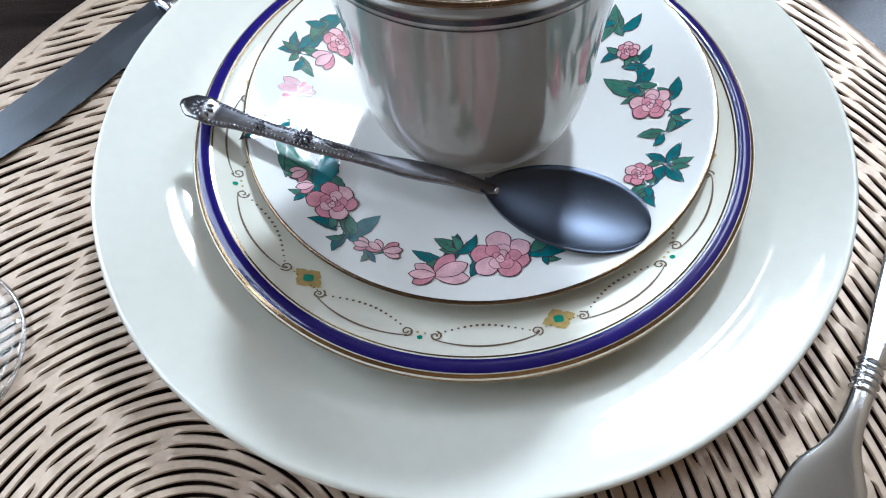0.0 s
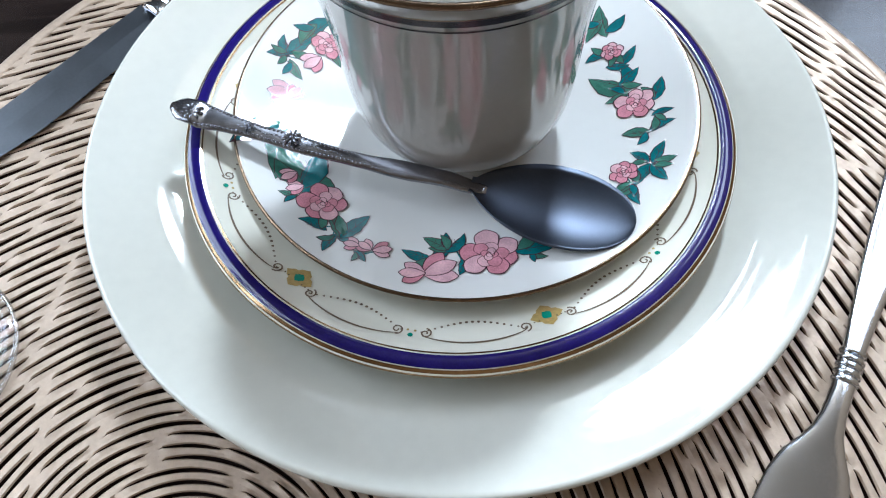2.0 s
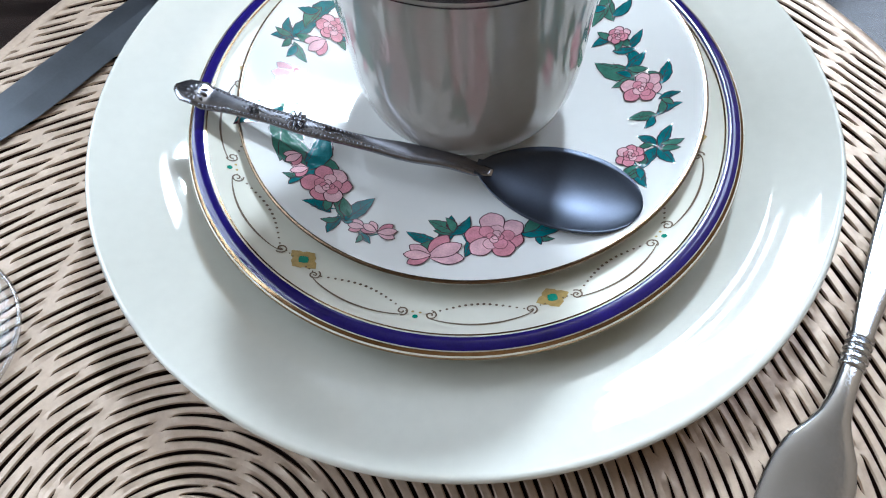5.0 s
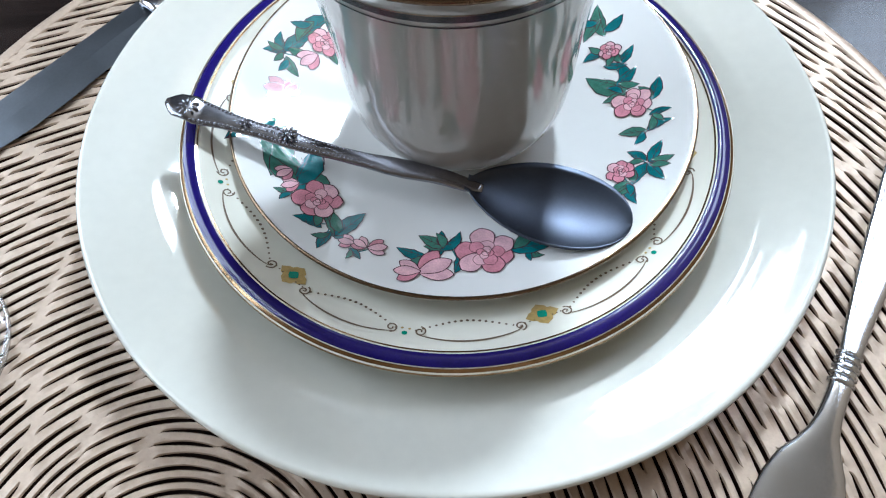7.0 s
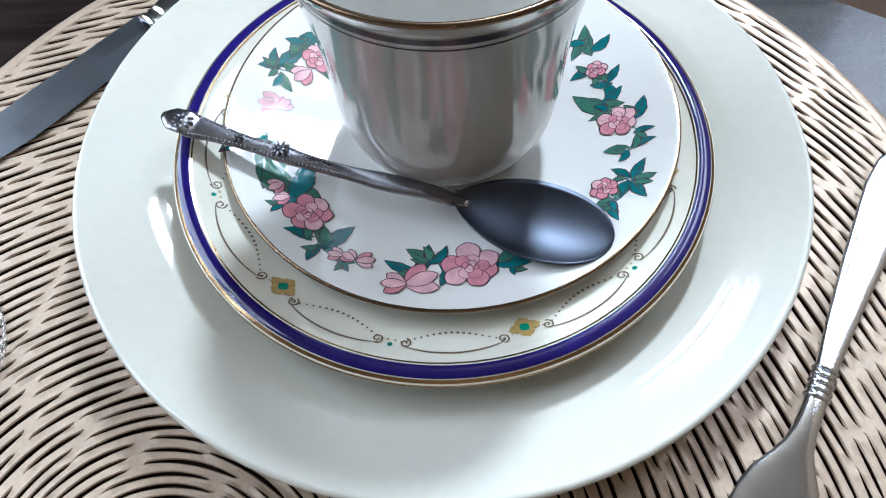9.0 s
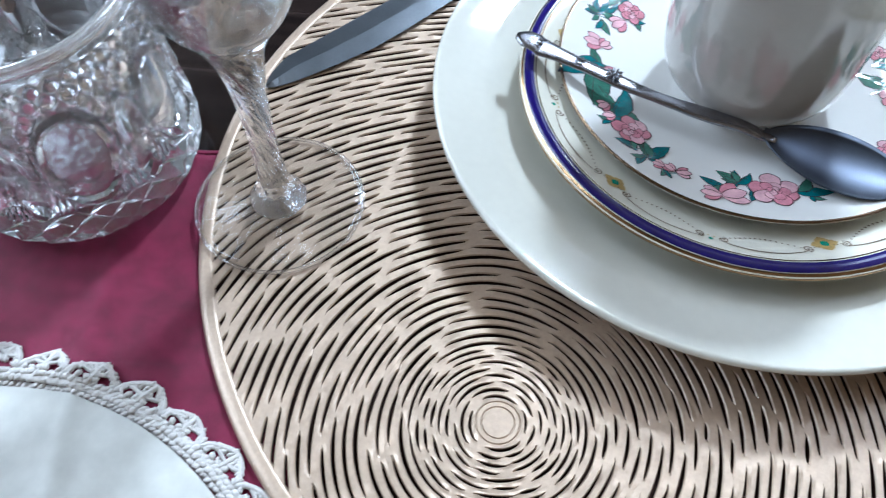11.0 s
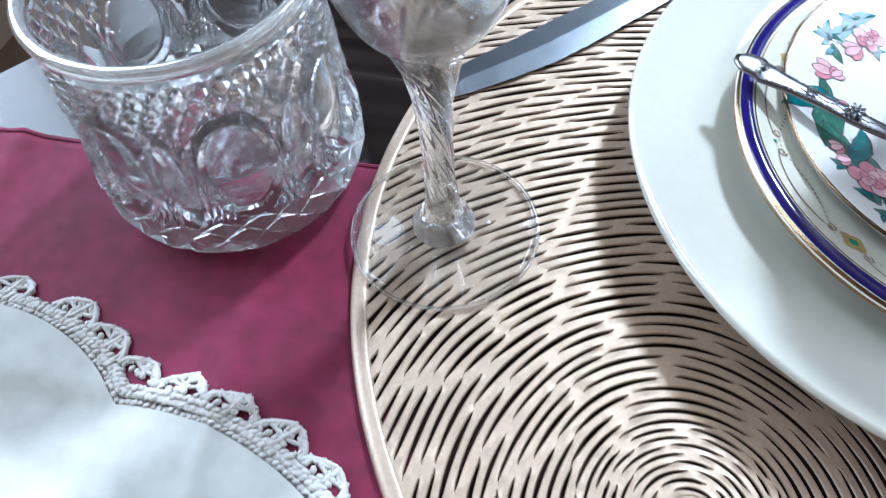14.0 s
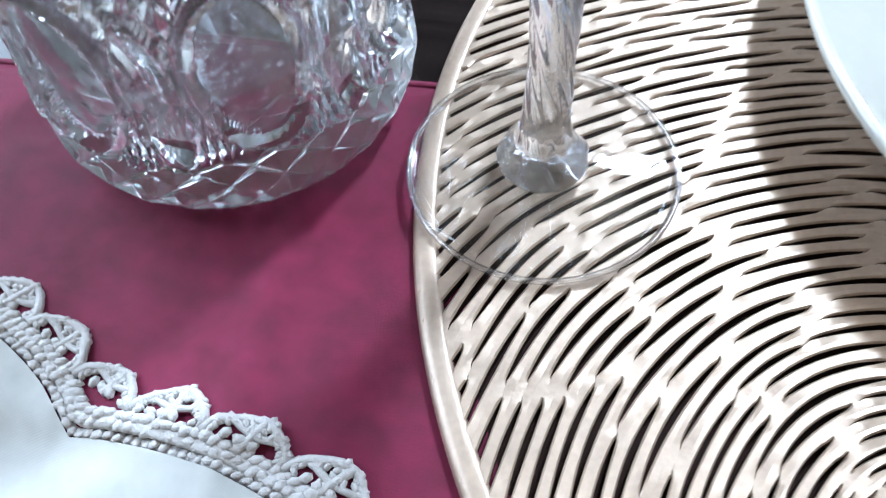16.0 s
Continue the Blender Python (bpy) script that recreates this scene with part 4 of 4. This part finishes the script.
def teaspoon():
    e = tagged(empty("teaspoon"), "ornate silver teaspoon lying across the saucer", "spoon")
    e.matrix_basis = frame_along((-0.0795, 0.2020, 0.0360), (0.0675, 0.1450, 0.0316))
    L = 0.157
    bl = 0.053
    v, f = bowl_sheet(bl, 0.0300, 0.0046, 0.0008)
    ob = mesh_object("bowl", v, f, SILVER, e, "deep oval bowl, polished silver coloured dark for its reflection")
    ob.location = (L - bl, 0, 0.0008)
    widths = [(0.0, 0.0015), (0.003, 0.0046), (0.010, 0.0053), (0.020, 0.0038), (0.032, 0.0030), (0.045, 0.0035), (0.060, 0.0026), (0.070, 0.0027), (0.078, 0.0034), (0.084, 0.0035), (0.092, 0.0030), (0.100, 0.0028), (0.104, 0.0026), (0.112, 0.0010)]
    secs = []
    for s in np.linspace(0, 0.1095, 61):
        w = float(np.interp(s, [q[0] for q in widths], [q[1] for q in widths]))
        dip = min(1.0, max(0.0, (s - 0.094) / 0.013))
        z = 0.0014 - 0.0034 * math.sin(math.pi * s / 0.125) ** 2 + (0.0012 if s < 0.01 else 0) - 0.0019 * dip * dip * (3 - 2 * dip)
        secs.append(((s, 0, z), (0, w, 0), (0, 0, (0.0011 + 0.0004 * min(1, max(0, (s - 0.05) / 0.02))) * (1 - 0.7 * min(1, max(0, (s - 0.098) / 0.012))))))
    v, f = loft(secs)
    mesh_object("handle", v, f, CHASED, e)
    b = Builder()
    for s in np.arange(0.006, 0.074, 0.0014):
        w = float(np.interp(s, [q[0] for q in widths], [q[1] for q in widths])) - 0.0011
        z = 0.0014 - 0.0034 * math.sin(math.pi * s / 0.125) ** 2 + 0.0008
        for y in (-w, w):
            b.blob((s, y, z), 0.00062, 0.00055, 0.0007, seg=6, rings=4)
        if s > 0.024:
            b.blob((s, 0.0004 * math.sin(s * 900), z + 0.0001), 0.0009, 0.00045, 0.0005, seg=6, rings=4)
    b.make("beading", [CHASED], e, "raised beaded borders")
    for c, n, rad in (((0.0075, 0, 0.0028), 10, 0.0040), ((0.043, 0, 0.0016), 9, 0.0036), ((0.028, 0, 0.0020), 6, 0.0020)):
        b = Builder()
        b.blob((c[0], c[1], c[2] + 0.0003), rad * 0.22, rad * 0.22, 0.0006)
        rosette = b.make("rosette", [CHASED], e, "raised flower ornament")
        for k in range(n):
            a = 2 * math.pi * k / n
            b = Builder()
            b.blob((c[0] + rad * 0.6 * math.cos(a), c[1] + rad * 0.6 * math.sin(a), c[2]), rad * 0.42, rad * 0.16, 0.0010, turn=a, seg=7, rings=4)
            b.make("petal", [CHASED], rosette)
    return e


def dinner_fork():
    e = tagged(empty("dinner_fork"), "polished stainless steel dinner fork lying on the placemat", "fork")
    e.matrix_basis = frame_along((0.0935, 0.0510, 0.0068), (0.1290, 0.1035, 0.0078))
    # x runs from the root of the tines to the end of the handle
    hw = [(0.0, 0.0122), (0.012, 0.0126), (0.021, 0.0118), (0.028, 0.0098), (0.033, 0.0070), (0.038, 0.0048), (0.044, 0.0037), (0.052, 0.0034), (0.068, 0.0035), (0.085, 0.0046), (0.112, 0.0066), (0.145, 0.0084), (0.160, 0.0072), (0.166, 0.0026)]
    secs = []
    for s in np.linspace(0, 0.166, 66):
        w = float(np.interp(s, [q[0] for q in hw], [q[1] for q in hw]))
        z = 0.0035 * math.exp(-((s - 0.05) / 0.03) ** 2)
        secs.append(((s, 0, z), (0, w, 0), (0, 0, 0.0010 + 0.0008 * math.exp(-((s - 0.055) / 0.02) ** 2))))
    v, f = loft(secs, 18)
    mesh_object("handle", v, f, STEEL, e)
    for k in range(4):
        y = -0.0098 + 0.00653 * k
        secs = [((-x, y * (1 - 0.1 * x / 0.05), 0.0075 * (max(x, 0) / 0.05) ** 1.7), (0, 0.0024 * (1 - 0.45 * x / 0.052), 0), (0, 0, 0.0010 - 0.0004 * x / 0.05)) for x in np.linspace(-0.002, 0.050, 12)]
        v, f = loft(secs, 10)
        mesh_object("tine", v, f, STEEL, e)
    for i in range(5):
        b = Builder()
        s = 0.0555 + 0.0026 * i
        z = 0.0035 * math.exp(-((s - 0.05) / 0.03) ** 2)
        ring = [(s, 0.0035 * math.cos(a), z + 0.0021 * math.sin(a)) for a in np.linspace(0, 2 * math.pi, 17)]
        vv, ff = tube(ring, 0.0008, 6, ends=False)
        b.put(vv, ff)
        b.make("ridge", [STEEL], e, "raised grip ring")
    return e


def dinner_knife():
    e = tagged(empty("dinner_knife"), "stainless steel dinner knife with broad blade, on the placemat", "knife")
    e.matrix_basis = frame_along((-0.1880, 0.1925, 0.0056), (-0.1040, 0.2832, 0.0060))
    # blade: x from the tip; y is the side of the cutting edge (negative) and of the back (positive)
    n, verts, faces = 34, [], []
    for i in range(n + 1):
        x = 0.122 * i / n
        belly = -0.0112 * min(1.0, (x / 0.052)) ** 0.55 * (1 - 0.22 * max(0, (x - 0.07) / 0.052))
        back = 0.0100 * min(1.0, x / 0.018 + 0.02) ** 0.55
        mid = (belly + back) / 2
        t = 0.0009
        verts += [(x, belly, 0.0), (x, mid, t), (x, back - 0.0004, t), (x, back, 0.0), (x, back - 0.0004, -t), (x, mid, -t)]
    for i in range(n):
        for k in range(6):
            j = (k + 1) % 6
            faces.append((i * 6 + k, (i + 1) * 6 + k, (i + 1) * 6 + j, i * 6 + j))
    faces += [tuple(range(6)), tuple(n * 6 + k for k in range(6))[::-1]]
    mesh_object("blade", verts, faces, BRUSHED, e, "broad rounded blade, brushed steel", smooth=False)
    v, f = lathe([(0.0040, 0.0), (0.0068, 0.0004), (0.0074, 0.0025), (0.0062, 0.0042), (0.0072, 0.0058), (0.0066, 0.0085), (0.0050, 0.009)], 24)
    mesh_object("ferrule", [(0.1205 + z, x, y * 0.55 + 0.0012) for x, y, z in v], [q[::-1] for q in f], STEEL, e, "ridged polished collar")
    hw = [(0.126, 0.0055), (0.133, 0.0072), (0.155, 0.0082), (0.185, 0.0098), (0.205, 0.0100), (0.212, 0.0075), (0.215, 0.0030)]
    secs = []
    for s in np.linspace(0.127, 0.215, 30):
        w = float(np.interp(s, [q[0] for q in hw], [q[1] for q in hw]))
        secs.append(((s, 0, 0.0018), (0, w, 0), (0, 0, 0.0035)))
    v, f = loft(secs, 16)
    mesh_object("handle", v, f, STEEL, e)
    return e


teaspoon()
dinner_fork()
dinner_knife()


# ---- glasses ----
def wine_glass():
    e = tagged(empty("wine_glass"), "clear stemmed wine glass with twisted stem, standing on the placemat", "wine glass")
    e.location = (-0.1678, 0.1308, 0.0045)
    v, f = lathe([(0.0, 0.0002), (0.028, 0.0004), (0.0325, 0.0003), (0.0335, 0.0010), (0.0330, 0.0020), (0.0300, 0.0026), (0.022, 0.0034), (0.0155, 0.0044), (0.0120, 0.0052), (0.0, 0.0053)], 96)
    mesh_object("foot", v, f, FOOTGLASS, e, "thin round clear foot")
    ring = [(0.0333 * math.cos(a), 0.0333 * math.sin(a), 0.0011) for a in np.linspace(0, 2 * math.pi, 97)]
    v, f = tube(ring, 0.0008, 10, ends=False)
    mesh_object("foot_rim", v, f, EDGEGLASS, e, "rounded edge of the foot")
    # stem and bowl in one skin, the stem twisted with flutes that open into petals
    prof = [(0.0112, 0.0046), (0.0108, 0.0062), (0.0094, 0.0084), (0.0077, 0.0112), (0.0065, 0.0145), (0.0056, 0.0185), (0.0052, 0.0260), (0.0049, 0.0360), (0.0049, 0.0460), (0.0053, 0.0560), (0.0060, 0.0660), (0.0076, 0.0760), (0.0100, 0.0840), (0.0136, 0.0905), (0.0180, 0.0960), (0.0212, 0.1020), (0.0240, 0.1100), (0.0270, 0.1220), (0.0295, 0.1380), (0.0305, 0.1540), (0.0300, 0.1680)]
    sp = spline(prof, 5)
    seg, verts, faces, rows = 72, [], [], []
    for r, z in sp:
        amp = 0.10 * max(0.0, min(1.0, (z - 0.0040) / 0.003)) * max(0.0, min(1.0, (0.094 - z) / 0.012))
        ring = []
        for k in range(seg):
            a = 2 * math.pi * k / seg
            q = r * (1 + amp * (abs(math.cos(4.5 * (a + z * 46))) - 0.6) * 1.6)
            ring.append(len(verts))
            verts.append((q * math.cos(a), q * math.sin(a), z))
        rows.append(ring)
    inner = [(r - 0.0011, z) for r, z in sp[::-1] if z > 0.0970] + [(0.0150, 0.0945), (0.0080, 0.0930), (0.0, 0.0926)]
    for r, z in inner:
        ring = []
        if r < 1e-6:
            ring = [len(verts)] * seg
            verts.append((0, 0, z))
        else:
            for k in range(seg):
                a = 2 * math.pi * k / seg
                ring.append(len(verts))
                verts.append((r * math.cos(a), r * math.sin(a), z))
        rows.append(ring)
    for a, b in zip(rows, rows[1:]):
        for k in range(seg):
            q = [a[k], a[(k + 1) % seg], b[(k + 1) % seg], b[k]]
            q = [x for i, x in enumerate(q) if x not in q[:i]]
            faces.append(q)
    faces.append(tuple(rows[0][::-1]))
    mesh_object("stem_and_bowl", verts, faces, [CRYSTAL, BOWLGLASS], e, "twisted fluted stem opening into the bowl", mat_index=[int(min(verts[i][2] for i in q) > 0.1) for q in faces])
    return e


def tumbler():
    e = tagged(empty("tumbler"), "heavy cut crystal tumbler, empty, on the burgundy runner", "tumbler")
    e.location = (-0.2555, 0.1480, 0.0026)
    seg, nz, top = 504, 170, 0.0845
    verts, faces, rows = [], [], []

    def radius(z):
        return float(np.interp(z, [0.0, 0.004, 0.010, 0.020, 0.040, 0.070, top], [0.0452, 0.0484, 0.0504, 0.0496, 0.0466, 0.0456, 0.0456]))

    def cut(a, z):
        """Depth of the cuts: facets at the heel, round lenses and leaf cuts low, diamonds above, plain lip."""
        per = 2 * math.pi / 7
        u = ((a + 0.459) % per) / per - 0.5          # -0.5 .. 0.5 across one repeat
        s = u * per * 0.0455                         # metres along the wall
        groove = lambda k: abs(2 * (k % 1.0) - 1)
        heel = 0.0200 + 0.0030 * groove(a * 7 / (2 * math.pi) + 0.2)
        if z < heel:
            # large pointed facets round the heel
            k1 = a * 24 / (2 * math.pi) + z / 0.0098
            k2 = a * 24 / (2 * math.pi) - z / 0.0098
            uneven = 0.65 + 0.7 * abs(math.sin(12.99 * (math.floor(k1) % 24) + 78.2 * (math.floor(k2) % 24)))
            return -0.0034 * uneven * (1 - max(groove(k1), groove(k2))) - 0.0002
        rr = math.hypot(s, (z - 0.0435) * 0.62)
        if rr < 0.0104:
            return -0.0016 - 0.0004 * (rr / 0.0104) ** 2
        if rr < 0.0140:
            return 0.0024 * (1 - abs(2 * (rr - 0.0104) / 0.0036 - 1)) - 0.0012
        side = per * 0.0455 / 2 - abs(s)
        lf = (side / 0.0050) ** 2 + ((z - 0.040) / 0.0170) ** 2
        if lf < 1:
            return -0.0034 * (1 - lf)
        if lf < 1.5:
            return 0.0008 * (1 - abs(4 * (lf - 1.25)))
        if z < 0.0545:
            k = u * 18 + (z - 0.02) / 0.018 * (1 if u > 0 else -1)
            return -0.0026 * groove(k)
        if z < 0.0800:
            # diamonds all round under the lip
            k1 = a * 42 / (2 * math.pi) + z / 0.0105
            k2 = a * 42 / (2 * math.pi) - z / 0.0105
            return -0.0030 * max(groove(k1), groove(k2))
        return 0.0
    zs = list(np.linspace(0.0, 0.080, nz - 4)) + list(np.linspace(0.081, top, 4))
    for z in zs:
        ring = []
        for k in range(seg):
            a = 2 * math.pi * k / seg
            q = radius(z) + cut(a, z)
            ring.append(len(verts))
            verts.append((q * math.cos(a), q * math.sin(a), z))
        rows.append(ring)
    for r, z in [(0.0455, top + 0.0012), (0.0445, top + 0.0016), (0.0434, top + 0.0010), (0.0428, top - 0.003), (0.0415, 0.060), (0.0405, 0.035), (0.0385, 0.022), (0.0340, 0.0155), (0.024, 0.0130), (0.012, 0.0124)]:
        ring = []
        for k in range(seg):
            a = 2 * math.pi * k / seg
            ring.append(len(verts))
            verts.append((r * math.cos(a), r * math.sin(a), z))
        rows.append(ring)
    rows.append([len(verts)] * seg)
    verts.append((0, 0, 0.0122))
    for a, b in zip(rows, rows[1:]):
        for k in range(seg):
            q = [a[k], a[(k + 1) % seg], b[(k + 1) % seg], b[k]]
            q = [x for i, x in enumerate(q) if x not in q[:i]]
            faces.append(q)
    # underside with a hollow
    under = [(0.030, 0.0004), (0.027, 0.0022), (0.012, 0.0028)]
    prev = rows[0]
    for r, z in under:
        ring = []
        for k in range(seg):
            a = 2 * math.pi * k / seg
            ring.append(len(verts))
            verts.append((r * math.cos(a), r * math.sin(a), z))
        for k in range(seg):
            faces.append((prev[(k + 1) % seg], prev[k], ring[k], ring[(k + 1) % seg]))
        prev = ring
    faces.append(tuple(prev[::-1]))
    # outer faces of the heel take the whiter, brightened glass
    mesh_object("glass", verts, faces, [BRIGHTCRYSTAL, BRIGHTHEEL], e, smooth=False, mat_index=[int(max(verts[i][2] for i in q) < 0.021 and max(math.hypot(verts[i][0], verts[i][1]) for i in q) > 0.0405) for q in faces])
    ring = [(0.0443 * math.cos(a), 0.0443 * math.sin(a), top + 0.0008) for a in np.linspace(0, 2 * math.pi, 145)]
    v, f = tube(ring, 0.0021, 12, ends=False, flat=1.3)
    mesh_object("lip", v, f, RIMGLASS, e, "smooth thick rounded lip")
    return e


wine_glass()
tumbler()
